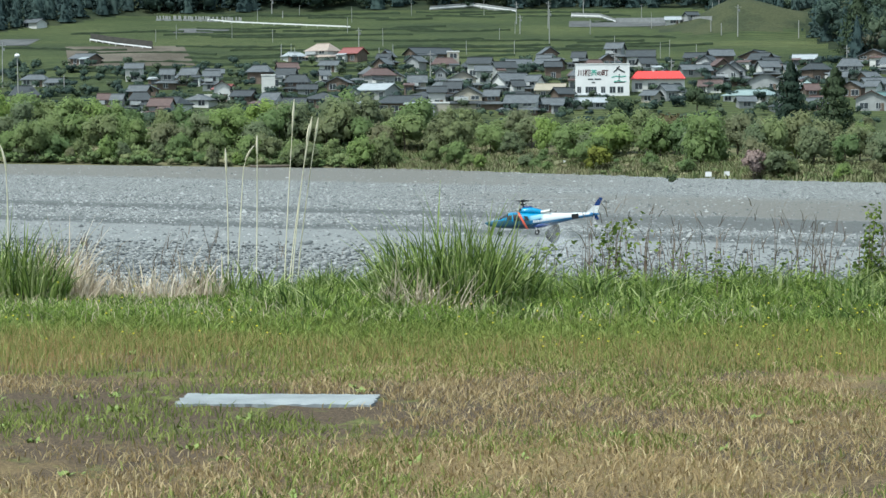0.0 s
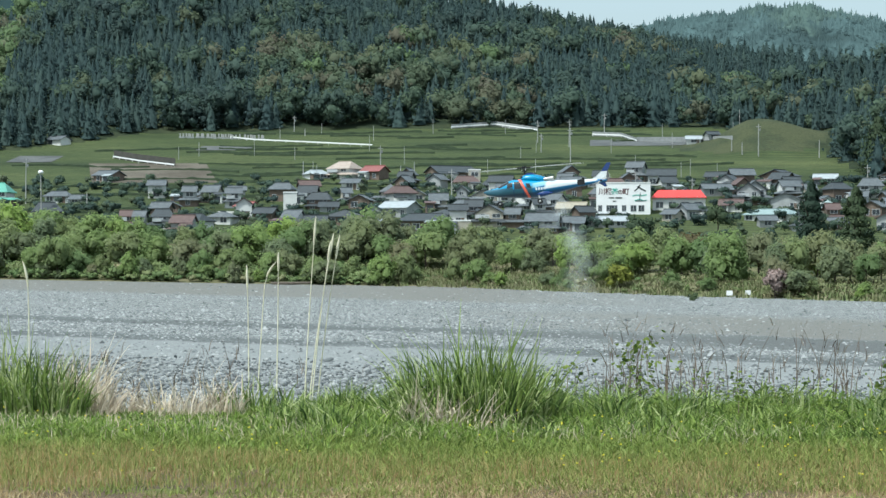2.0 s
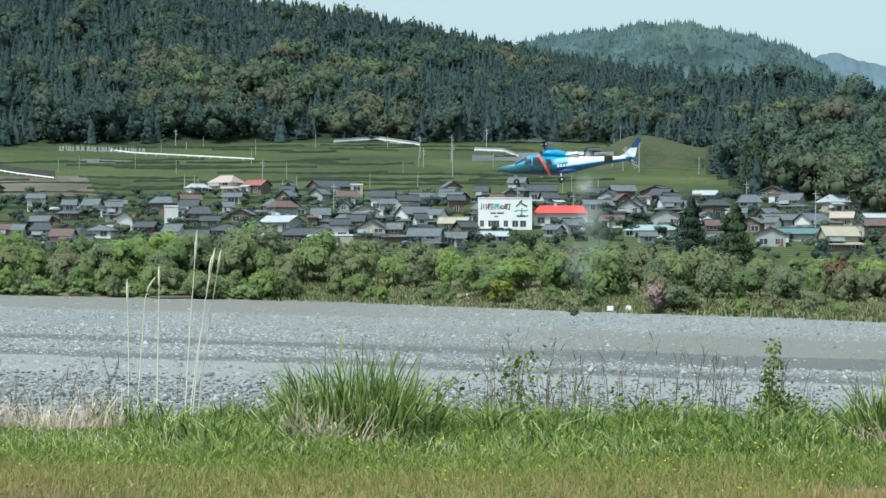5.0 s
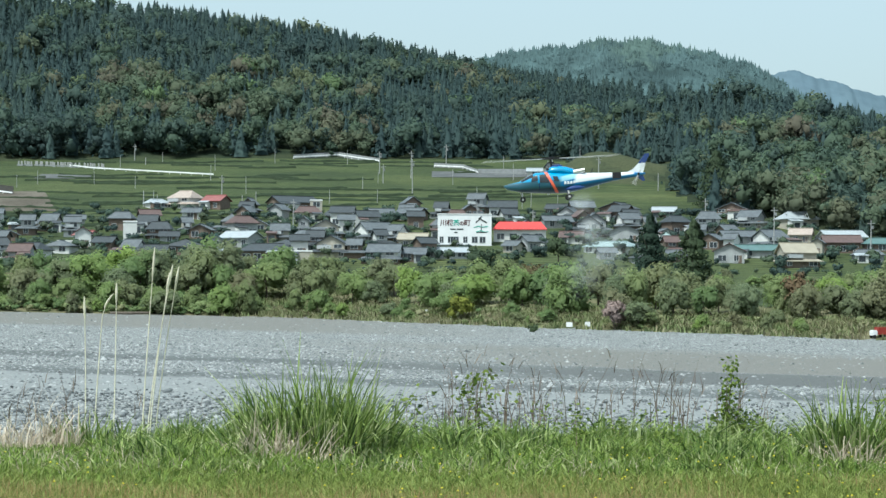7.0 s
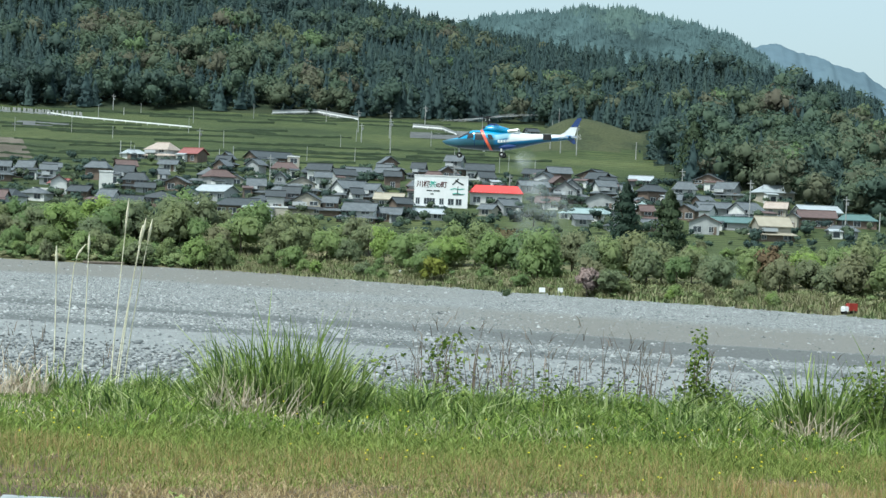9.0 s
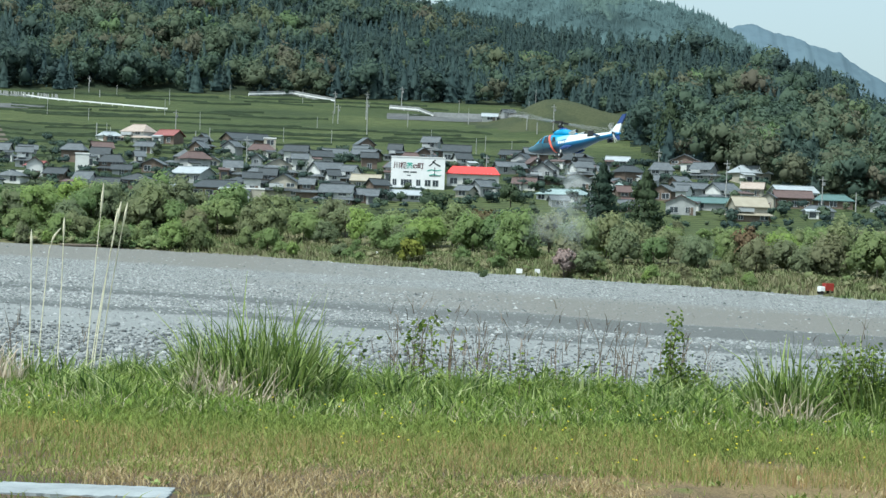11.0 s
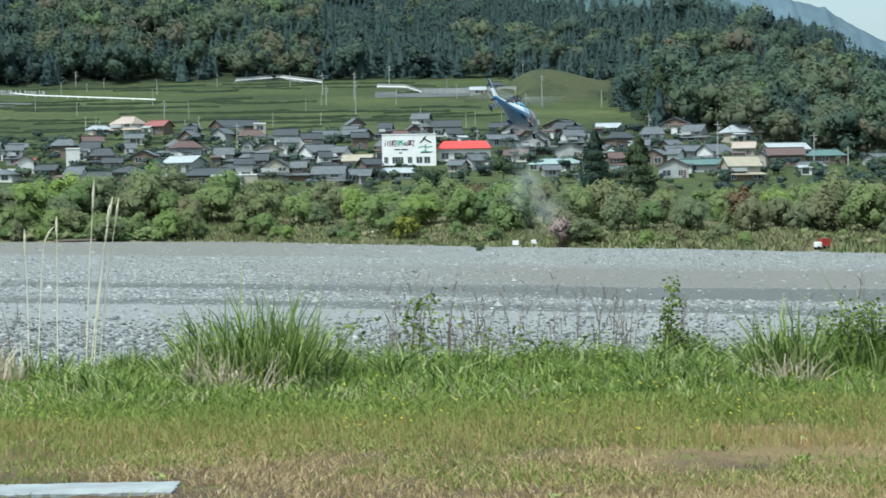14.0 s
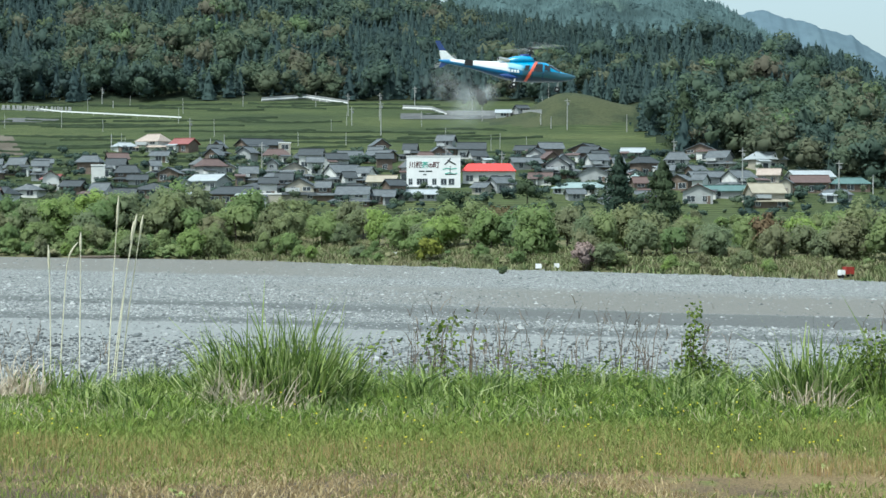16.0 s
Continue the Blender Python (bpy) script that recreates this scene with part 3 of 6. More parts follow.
def house(x, y, w, h, roof, wall, storeys):
    """A Japanese village house: walls, tiled roof with eaves and ridge, a skirt roof below a smaller upper storey, annexes, windows."""
    h = max(h, 2.8 if storeys == 1 else 4.9)
    d = min(max(w * 0.75, 4.0), 8.5)
    z = float(ground(x, y)) - 0.3
    ob = new("house")
    ob.matrix_basis = pose(x, y + d / 2, z, 0, 0, hr.choice((-28, -16, -8, -3, 4, 9, 18, 30)))
    tagged(ob, f"{WORDW[wall]} {'two-storey ' if storeys == 2 else ''}village house with a {WORD[roof]} roof", "house", "village houses")
    flat = roof == "flat"
    end_on = not flat and roof != "pale" and hr.random() < 0.24
    pitch = 0.0 if flat else min(0.38 * h, 0.26 * (w if end_on else d) + 0.35)
    body = h - pitch + 0.3
    x0, x1, y0, y1 = -w / 2 + 0.35, w / 2 - 0.35, -d / 2, d / 2
    mat = WALL[wall]
    if storeys == 2 and not flat:
        low = body * 0.5
        part("wall", block(x0, x1, y0, y1, 0, low + 0.1), WALL["brown"] if hr.random() < 0.45 else mat, ob)
        bm = bmesh.new()
        skirt(bm, x0 - 0.7, x1 + 0.7, y0 - 0.8, y1 + 0.7, low - 0.1, 1.3, 0.6)
        part("lower_roof", bm, ROOF[roof], ob)
        cut, off = w * hr.uniform(0.06, 0.2), w * hr.uniform(-0.08, 0.08)
        ux0, ux1, uy0, uy1 = x0 + cut + off, x1 - cut + off, y0 + 0.5, y1 - 0.4
        part("upper_wall", block(ux0, ux1, uy0, uy1, low, body), mat, ob)
    else:
        ux0, ux1, uy0, uy1, low = x0, x1, y0, y1, 0
        part("wall", block(x0, x1, y0, y1, 0, body), mat, ob)
    if flat:
        part("roof", block(ux0 - 0.12, ux1 + 0.12, uy0 - 0.12, uy1 + 0.12, body, body + 0.35), ROOF[roof], ob)
    else:
        turn = Matrix.Rotation(math.pi / 2, 4, "Z") if end_on else Matrix()
        mx, my = (ux0 + ux1) / 2, (uy0 + uy1) / 2
        lx, ly = (ux1 - ux0) / 2, (uy1 - uy0) / 2
        if end_on:
            lx, ly = ly, lx
        hip = hr.choice((0, 0, ly * 0.55)) if lx > 2.4 else 0
        bm = bmesh.new()
        gable(bm, -lx - 0.5, lx + 0.5, -ly - 0.6, ly + 0.6, body - 0.12, body + pitch, hip)
        box(bm, -lx - 0.45 + hip, lx + 0.45 - hip, -0.15, 0.15, body + pitch - 0.08, body + pitch + 0.17)
        bm.transform(Matrix.Translation((mx, my, 0)) @ turn)
        part("roof", bm, ROOF[roof], ob)
        if hip == 0:
            for s in (-lx + 0.1, lx - 0.1):
                g = gable_wall(s, -ly, ly, body, pitch - 0.25, mat)
                g.transform(Matrix.Translation((mx, my, 0)) @ turn)
                part("gable_end", g, mat, ob)
    for s in range(storeys):
        a, b, yy = (ux0, ux1, uy0) if (s == 1 or storeys == 1) else (x0, x1, y0)
        n = max(1, int((b - a) / 2.6))
        zz = 0.85 + s * (low if low else body / storeys)
        hh = min(1.35, (body / storeys) - 1.05)
        for i in range(n):
            if hr.random() < 0.85 and hh > 0.4:
                window(ob, a + (i + 0.5 + hr.uniform(-0.08, 0.08)) * (b - a) / n, zz, min(hr.choice((1.1, 1.7, 1.9)), (b - a) / n - 0.4), hh, yy)
    if storeys == 2 and hr.random() < 0.4 and not flat:
        bx0, bx1, bz = ux0 + 0.3, ux0 + 0.3 + (ux1 - ux0) * 0.5, low + 0.75
        deck = part("balcony", block(bx0, bx1, uy0 - 1.0, uy0, bz - 0.12, bz), M["frame"], ob)
        part("balcony_panel", block(bx0, bx1, uy0 - 1.0, uy0 - 0.94, bz, bz + 0.7), M["frame"], deck)
        part("handrail", block(bx0 - 0.04, bx1 + 0.04, uy0 - 1.03, uy0 - 0.91, bz + 0.7, bz + 0.78), M["frame"], deck)
    if w > 6.2 and hr.random() < 0.6:
        side = hr.choice((-1, 1))
        aw, ad, ah = w * hr.uniform(0.3, 0.45), hr.uniform(1.6, 2.6), min(2.5, body * 0.8)
        ax = side * (w / 2 - aw / 2 - 0.2)
        ann = part("annex", block(ax - aw / 2, ax + aw / 2, y0 - ad, y0 - 0.02, 0, ah), WALL[hr.choice(("white", "brown", "grey", "white"))], ob)
        bm = bmesh.new()
        e = [(ax - aw / 2 - 0.25, y0 - ad - 0.35, ah - 0.05), (ax + aw / 2 + 0.25, y0 - ad - 0.35, ah - 0.05), (ax + aw / 2 + 0.25, y0 + 0.1, ah + 0.55), (ax - aw / 2 - 0.25, y0 + 0.1, ah + 0.55)]
        v = [bm.verts.new(p) for p in e] + [bm.verts.new((p[0], p[1], p[2] + 0.14)) for p in e]
        for f in ((3, 2, 1, 0), (4, 5, 6, 7), (0, 1, 5, 4), (1, 2, 6, 5), (2, 3, 7, 6), (3, 0, 4, 7)):
            bm.faces.new([v[i] for i in f])
        part("annex_roof", bm, ROOF[hr.choice((roof, "dark", "pale", "brown"))], ann)
        part("sliding_door", block(ax - 0.8, ax + 0.8, y0 - ad - 0.05, y0 - ad + 0.03, 0.3, 2.0), M["glass"], ann)
    elif hr.random() < 0.5:
        part("door", block(x1 - 1.5, x1 - 0.6, y0 - 0.06, y0 + 0.04, 0.3, 2.2), WALL["brown"], ob)
    return ob


house(-162, 579, 11.0, 6.4, "green", "white", 2)
house(-175, 587, 6.4, 2.4, "pale", "white", 1)
house(-182, 583, 5.1, 2.2, "grey", "cream", 1)
house(-138, 535, 9.7, 5.9, "dark", "brown", 2)
house(-147, 586, 7.1, 3.3, "grey", "white", 1)
house(-140, 581, 4.7, 2.2, "grey", "grey", 1)
house(-187, 746, 7.1, 3.4, "grey", "white", 1)
house(-146, 643, 7.8, 3.5, "grey", "brown", 1)
house(-115, 526, 4.0, 4.5, "brown", "brown", 2)
house(-111, 524, 3.9, 5.0, "grey", "white", 2)
house(-106, 524, 7.3, 5.4, "dark", "white", 2)
house(-98, 524, 8.0, 4.2, "dark", "white", 1)
house(-112, 590, 7.9, 2.9, "grey", "cream", 1)
house(-104, 586, 7.5, 4.7, "grey", "cream", 2)
house(-91, 562, 5.4, 3.0, "red", "white", 1)
house(-80, 565, 4.2, 4.0, "flat", "white", 2)
house(-74, 526, 7.4, 4.7, "grey", "white", 2)
house(-75, 648, 10.6, 5.5, "pink", "white", 2)
house(-66, 647, 7.1, 4.3, "red", "brown", 1)
house(-70, 620, 5.7, 3.3, "grey", "white", 1)
house(-72, 567, 7.8, 4.8, "dark", "brown", 2)
house(-67, 579, 4.1, 3.8, "grey", "cream", 2)
house(-56, 586, 9.5, 5.1, "grey", "cream", 2)
house(-50, 552, 9.2, 4.2, "pale", "grey", 1)
house(-62, 534, 9.7, 4.0, "dark", "brown", 1)
house(-54, 529, 4.7, 2.8, "pale", "white", 1)
house(-41, 523, 12.6, 4.4, "dark", "brown", 1)
house(-48, 588, 4.8, 3.2, "grey", "cream", 1)
house(-41, 564, 7.1, 4.0, "grey", "cream", 2)
house(-43, 642, 13.5, 4.8, "dark", "brown", 1)
house(-35, 626, 4.1, 4.1, "flat", "cream", 2)
house(-29, 573, 8.8, 5.1, "grey", "cream", 2)
house(-17, 565, 10.1, 5.3, "grey", "white", 2)
house(-34, 563, 6.1, 3.3, "grey", "grey", 1)
house(-11, 571, 5.7, 3.1, "pale", "cream", 1)
house(-6, 551, 7.6, 4.0, "cream", "cream", 1)
house(-26, 531, 9.5, 5.6, "dark", "cream", 2)
house(-20, 530, 5.8, 4.7, "grey", "brown", 2)
house(-13, 519, 10.0, 4.8, "grey", "white", 2)
house(-37, 541, 9.4, 3.3, "dark", "grey", 1)
house(-33, 520, 6.6, 2.7, "flat", "cream", 1)
house(12, 641, 6.9, 6.0, "grey", "grey", 2)
house(19, 630, 8.5, 4.9, "dark", "white", 1)
house(24, 547, 6.3, 4.1, "grey", "grey", 1)
house(19, 543, 4.4, 3.1, "grey", "cream", 1)
house(41, 578, 9.0, 6.1, "dark", "grey", 2)
house(52, 619, 9.7, 4.3, "dark", "brown", 2)
house(86, 628, 12.0, 4.6, "grey", "brown", 2)
house(74, 595, 8.7, 5.6, "grey", "white", 2)
house(88, 605, 9.4, 5.0, "grey", "grey", 2)
house(100, 601, 10.1, 5.0, "pale", "cream", 1)
house(86, 555, 9.8, 4.3, "grey", "white", 2)
house(95, 566, 6.1, 4.1, "pink", "cream", 1)
house(105, 561, 11.1, 4.2, "pale", "white", 1)
house(102, 546, 9.7, 4.6, "brown", "brown", 1)
house(113, 549, 10.3, 3.6, "teal", "brown", 1)
house(79, 535, 11.1, 3.3, "teal", "grey", 1)
house(86, 516, 9.7, 6.0, "cream", "cream", 2)
house(78, 562, 9.5, 3.9, "grey", "grey", 1)
house(125, 542, 7.1, 3.3, "grey", "grey", 1)
house(139, 533, 18.2, 6.0, "pale", "white", 1)
house(129, 488, 6.1, 4.0, "grey", "grey", 1)
house(42, 582, 9.1, 6.3, "grey", "grey", 2)
house(53, 630, 9.9, 4.6, "dark", "brown", 1)
house(44, 542, 12.6, 3.2, "aqua", "white", 1)
house(52, 594, 6.7, 5.2, "grey", "white", 2)
house(66, 630, 7.1, 3.3, "pale", "brown", 1)
house(58, 549, 6.5, 4.6, "aqua", "cream", 1)
house(-84, 649, 6.5, 2.8, "pale", "white", 1)
house(-69, 559, 5.3, 3.3, "dark", "grey", 1)
house(-62, 571, 6.3, 3.9, "grey", "brown", 1)
house(-56, 550, 3.8, 3.5, "teal", "grey", 1)
house(-29, 612, 6.3, 3.5, "dark", "brown", 1)
house(-16, 618, 7.2, 3.6, "grey", "brown", 1)
house(-6, 597, 4.9, 5.0, "dark", "brown", 1)
house(-3, 531, 5.0, 5.2, "dark", "brown", 1)
house(2, 530, 11.1, 2.9, "pale", "grey", 1)
house(24, 584, 4.8, 4.1, "dark", "grey", 1)
house(35, 634, 6.4, 3.6, "dark", "brown", 1)
house(33, 601, 8.4, 3.5, "grey", "grey", 1)
house(-121, 524, 7.3, 3.4, "dark", "brown", 1)
house(-111, 563, 5.1, 3.0, "grey", "brown", 1)
house(-93, 537, 7.1, 3.3, "grey", "white", 1)
house(-83, 543, 5.8, 3.6, "dark", "brown", 1)
house(-68, 526, 5.8, 3.6, "dark", "white", 1)
house(-172, 550, 10.6, 2.4, "pale", "white", 1)
house(57, 586, 5.2, 4.0, "grey", "cream", 2)
house(49, 567, 8.1, 4.7, "grey", "grey", 1)
house(74, 545, 3.6, 5.0, "grey", "white", 1)
house(70, 552, 6.1, 4.2, "grey", "brown", 1)
house(95, 541, 3.3, 4.5, "grey", "cream", 1)
house(33, 738, 5.5, 2.8, "pale", "white", 1)
house(39, 735, 4.5, 2.6, "dark", "grey", 1)


def infill():
    """Sheds and smaller houses that fill the gaps of the village."""
    taken = [(o.matrix_basis.translation.x, o.matrix_basis.translation.y) for o in scene.objects if o.name.startswith("house")] + [(3, 562), (10, 562), (17, 570), (26, 570)]
    rng = random.Random(77)
    for i in range(420):
        y = rng.uniform(515, 640)
        x = rng.uniform(-0.205, 0.2) * y
        if y > 605 and not -60 < x < 60 or any(abs(x - a) < 6.5 and abs(y - b) < 9 for a, b in taken) or (abs(x - 14) < 15 and y < 562) or y > float(wood_edge(x)) - 15:
            continue
        taken.append((x, y))
        if len(taken) > 150:
            break
        house(x, y, rng.uniform(4.2, 8), rng.uniform(2.8, 5.6), rng.choice(("grey", "dark", "dark", "grey", "grey", "brown")), rng.choice(("white", "white", "grey", "brown", "brown")), rng.choice((1, 1, 2)))


infill()


def stroke(bm, pts, w, y, deep=0.06):
    """A painted stroke, raised a little, along points of the facade."""
    for (xa, za), (xb, zb) in zip(pts, pts[1:]):
        d = Vector((xb - xa, 0, zb - za)).normalized() * w / 2
        s = Vector((-d.z, 0, d.x))
        a, b = Vector((xa, y, za)) - d * 0.6, Vector((xb, y, zb)) + d * 0.6
        q = [a - s, b - s, b + s, a + s]
        f = [bm.verts.new(p) for p in q] + [bm.verts.new(p + Vector((0, deep, 0))) for p in q]
        for k in ((0, 1, 2, 3), (7, 6, 5, 4), (0, 4, 5, 1), (1, 5, 6, 2), (2, 6, 7, 3), (3, 7, 4, 0)):
            bm.faces.new([f[i] for i in k])


def letters(ob, text, x, z, size, y, mat):
    cu = bpy.data.curves.new("lettering", "FONT")
    cu.body, cu.size, cu.extrude, cu.align_x, cu.offset = text, size, 0.02, "CENTER", 0.035
    cu.materials.append(mat)
    tmp = bpy.data.objects.new("tmp", cu)
    scene.collection.objects.link(tmp)
    bpy.context.view_layer.update()
    me = bpy.data.meshes.new_from_object(tmp.evaluated_get(bpy.context.evaluated_depsgraph_get()))
    bpy.data.objects.remove(tmp)
    me.transform(pose(x, y, z, 90))
    return part("lettering", me, None, ob)


def sign_hall():
    """The white hall whose front carries large painted lettering."""
    x, y, w, h = 7.0, 558.0, 13.8, 8.2
    ob = new("sign_hall")
    ob.matrix_basis = pose(x, y, float(ground(x, y)) - 0.2)
    tagged(ob, "white flat-roofed hall with large painted lettering on its front", "building")
    part("wall", block(-w / 2, w / 2, 0, 9, 0, h), M["whitepaint"], ob)
    part("parapet", block(-w / 2 - 0.1, w / 2 + 0.1, -0.1, 9.1, h, h + 0.25), ROOF["flat"], ob)
    ink = worn("dark_red_paint", (0.09, 0.03, 0.03), 0.6, 1, 0.2)
    teal = worn("teal_paint", (0.05, 0.4, 0.3), 0.6, 1, 0.2)
    black = worn("black_paint", (0.04, 0.05, 0.05), 0.6, 1, 0.2)
    for text, px, size, mat in (("川", -5.45, 1.75, ink), ("根", -3.75, 1.75, ink), ("茶", -2.15, 1.7, teal), ("の", -0.75, 1.3, ink), ("町", 0.65, 1.75, ink)):
        letters(ob, text, px, h - 2.75, size, -0.03, mat)
    bm = bmesh.new()
    for a, b in ((-3.6, -2.4), (-1.9, -0.4)):
        stroke(bm, [(a, h - 3.75), (b, h - 3.75)], 0.32, -0.05)
    stroke(bm, [(-2.6, h - 4.6), (-1.9, h - 4.6)], 0.25, -0.05)
    part("small_writing", bm, black, ob)
    bm = bmesh.new()
    stroke(bm, [(4.3, h - 0.5), (3.6, h - 1.4), (2.9, h - 2.0)], 0.3, -0.05)
    stroke(bm, [(3.7, h - 0.9), (4.6, h - 1.5), (5.6, h - 2.0)], 0.36, -0.05)
    stroke(bm, [(4.3, h - 2.5), (4.2, h - 4.5)], 0.2, -0.05)
    stroke(bm, [(3.1, h - 4.6), (5.7, h - 4.5)], 0.22, -0.05)
    part("emblem", bm, black, ob)
    bm = bmesh.new()
    stroke(bm, [(2.4, h - 3.3), (3.4, h - 3.0), (4.6, h - 3.2), (5.9, h - 3.0)], 0.22, -0.05)
    stroke(bm, [(3.0, h - 4.4), (4.2, h - 4.1), (5.2, h - 4.5), (6.0, h - 4.3)], 0.2, -0.05)
    part("emblem_swash", bm, teal, ob)
    for px, ww in ((-5.9, 0.9), (-3.6, 1.3), (-2.2, 1.3), (0.2, 1.0), (2.6, 1.4), (4.6, 1.4)):
        window(ob, px, 1.0, ww, 1.5, 0.0)
    part("awning", block(-w / 2 - 0.2, w / 2 - 5, -0.9, 0, 0.3, 0.5), ROOF["pale"], ob)


sign_hall()


def red_roof_hall():
    x, y = 21.5, 567.0
    ob = new("market_hall")
    ob.matrix_basis = pose(x, y, float(ground(x, y)) - 0.2, 0, 0, -3)
    tagged(ob, "long white hall with a bright orange-red roof", "building")
    part("wall", block(-6.8, 6.8, 0, 7, 0, 3.6), WALL["white"], ob)
    bm = bmesh.new()
    gable(bm, -7.1, 7.1, -0.7, 7.7, 3.6, 5.6, 1.6)
    part("roof", bm, M["redsheet"], ob, "orange-red sheet roof")
    bm = bmesh.new()
    for i in range(15):
        box(bm, -6.9 + i * 0.97, -6.8 + i * 0.97, -0.72, -0.6, 3.5, 3.75)
    part("eave_clip", bm, M["frame"], ob)
    for i in range(4):
        window(ob, -5 + i * 3.3, 0.9, 1.8, 1.5, 0.0)


red_roof_hall()


def strip_wall(name, label, pts, high, thick, mat, category="wall"):
    """A wall or rail along the slope; pts are x, y."""
    ob = new(name)
    tagged(ob, label, category)
    bm = bmesh.new()
    for (xa, ya), (xb, yb) in zip(pts, pts[1:]):
        za, zb = float(ground(xa, ya)) - 0.3, float(ground(xb, yb)) - 0.3
        q = [(xa, ya, za), (xb, yb, zb), (xb, yb + thick, zb), (xa, ya + thick, za)]
        v = [bm.verts.new(p) for p in q] + [bm.verts.new((p[0], p[1], p[2] + high + 0.3)) for p in q]
        for k in ((0, 1, 2, 3), (7, 6, 5, 4), (0, 4, 5, 1), (1, 5, 6, 2), (2, 6, 7, 3), (3, 7, 4, 0)):
            bm.faces.new([v[i] for i in k])
    part("wall_face", bm, mat, ob)
    return ob


def guard_rail(pts, label="white guard rail along the field road"):
    ob = new("guard_rail")
    tagged(ob, label, "guard rail")
    for (xa, ya), (xb, yb) in zip(pts, pts[1:]):
        n = max(2, int(math.hypot(xb - xa, yb - ya) / 4))
        bm = bmesh.new()
        za, zb = float(ground(xa, ya)), float(ground(xb, yb))
        v = [bm.verts.new(p) for p in ((xa, ya, za + 0.5), (xb, yb, zb + 0.5), (xb, yb, zb + 0.95), (xa, ya, za + 0.95), (xa, ya + 0.12, za + 0.5), (xb, yb + 0.12, zb + 0.5), (xb, yb + 0.12, zb + 0.95), (xa, ya + 0.12, za + 0.95))]
        for k in ((0, 1, 2, 3), (7, 6, 5, 4), (0, 4, 5, 1), (2, 6, 7, 3), (1, 5, 6, 2), (3, 7, 4, 0)):
            bm.faces.new([v[i] for i in k])
        part("rail", bm, M["whitepaint"], ob)
        for i in range(n):
            f = i / n
            px, py = xa + (xb - xa) * f, ya + (yb - ya) * f
            pz = float(ground(px, py))
            part("post", block(px - 0.08, px + 0.08, py + 0.12, py + 0.26, pz - 0.2, pz + 0.95), M["whitepaint"], ob)


guard_rail([(-129.5, 766), (-119.5, 757), (-76, 738)])
strip_wall("retaining_wall", "dark retaining wall below the tea field", [(-158, 706), (-147, 694), (-133, 682)], 2.6, 0.8, worn("dark_stone_wall", (0.075, 0.072, 0.065), 0.9, 1, 0.3))
guard_rail([(-158, 705), (-147, 693), (-133, 681)], "white guard rail on a dark retaining wall")
strip_wall("field_wall", "pale concrete wall at the edge of the wood", [(-53, 800), (-37, 806), (-21, 788)], 1.5, 0.6, M["concrete"])
guard_rail([(-53, 799), (-37, 805), (-21, 787)])
strip_wall("field_wall", "grey concrete wall beside the hill road", [(-1.2, 772), (9, 768), (14, 750)], 1.5, 0.6, M["concrete"])
guard_rail([(-1.2, 771), (9, 767), (14, 749)])
strip_wall("terrace_wall", "grey concrete terrace wall below the knoll", [(14, 752), (33, 748), (45, 722)], 1.6, 0.6, M["concrete"])
strip_wall("garden_wall", "low white garden wall by the houses", [(-98, 560), (-84, 560)], 0.7, 0.3, WALL["white"])


def terrace_edges():
    """Dark clipped hedges that bound the terraced tea plots."""
    rng = random.Random(8)
    bush = worn("tea_hedge", (0.026, 0.04, 0.02), 0.95, 0.6, 0.4)
    for i in range(95):
        y = rng.uniform(560, 795)
        u = rng.uniform(-0.3, 0.085)
        x = u * y
        if y > float(wood_edge(x)) - 6 or abs(x - 53) < 45 and y > 690:
            continue
        ln = rng.uniform(14, 55)
        n = int(ln / 2)
        vs, fs = [], []
        sl, ph = rng.uniform(-0.14, 0.14), rng.uniform(0, 6)
        for k in range(n + 1):
            px = x + ln * k / n
            py = y + sl * ln * k / n + 2.2 * math.sin(ph + px * 0.13) + rng.uniform(-0.4, 0.4)
            pz = float(ground(px, py))
            w, h = 0.4 + rng.uniform(0, 0.25), 0.45 + rng.uniform(-0.1, 0.35)
            vs += [(px, py - w, pz - 0.2), (px, py - w * 0.8, pz + h), (px, py + w * 0.8, pz + h * 1.1), (px, py + w, pz - 0.2)]
            if k:
                a = (k - 1) * 4
                fs += [[a + j, a + 4 + j, a + 5 + j, a + 1 + j] for j in range(3)]
        tagged(new("tea_hedge", arr_mesh("tea_hedge", vs, fs, bush)), "dark clipped hedge along a tea terrace", "hedge", "tea terrace hedges")


terrace_edges()


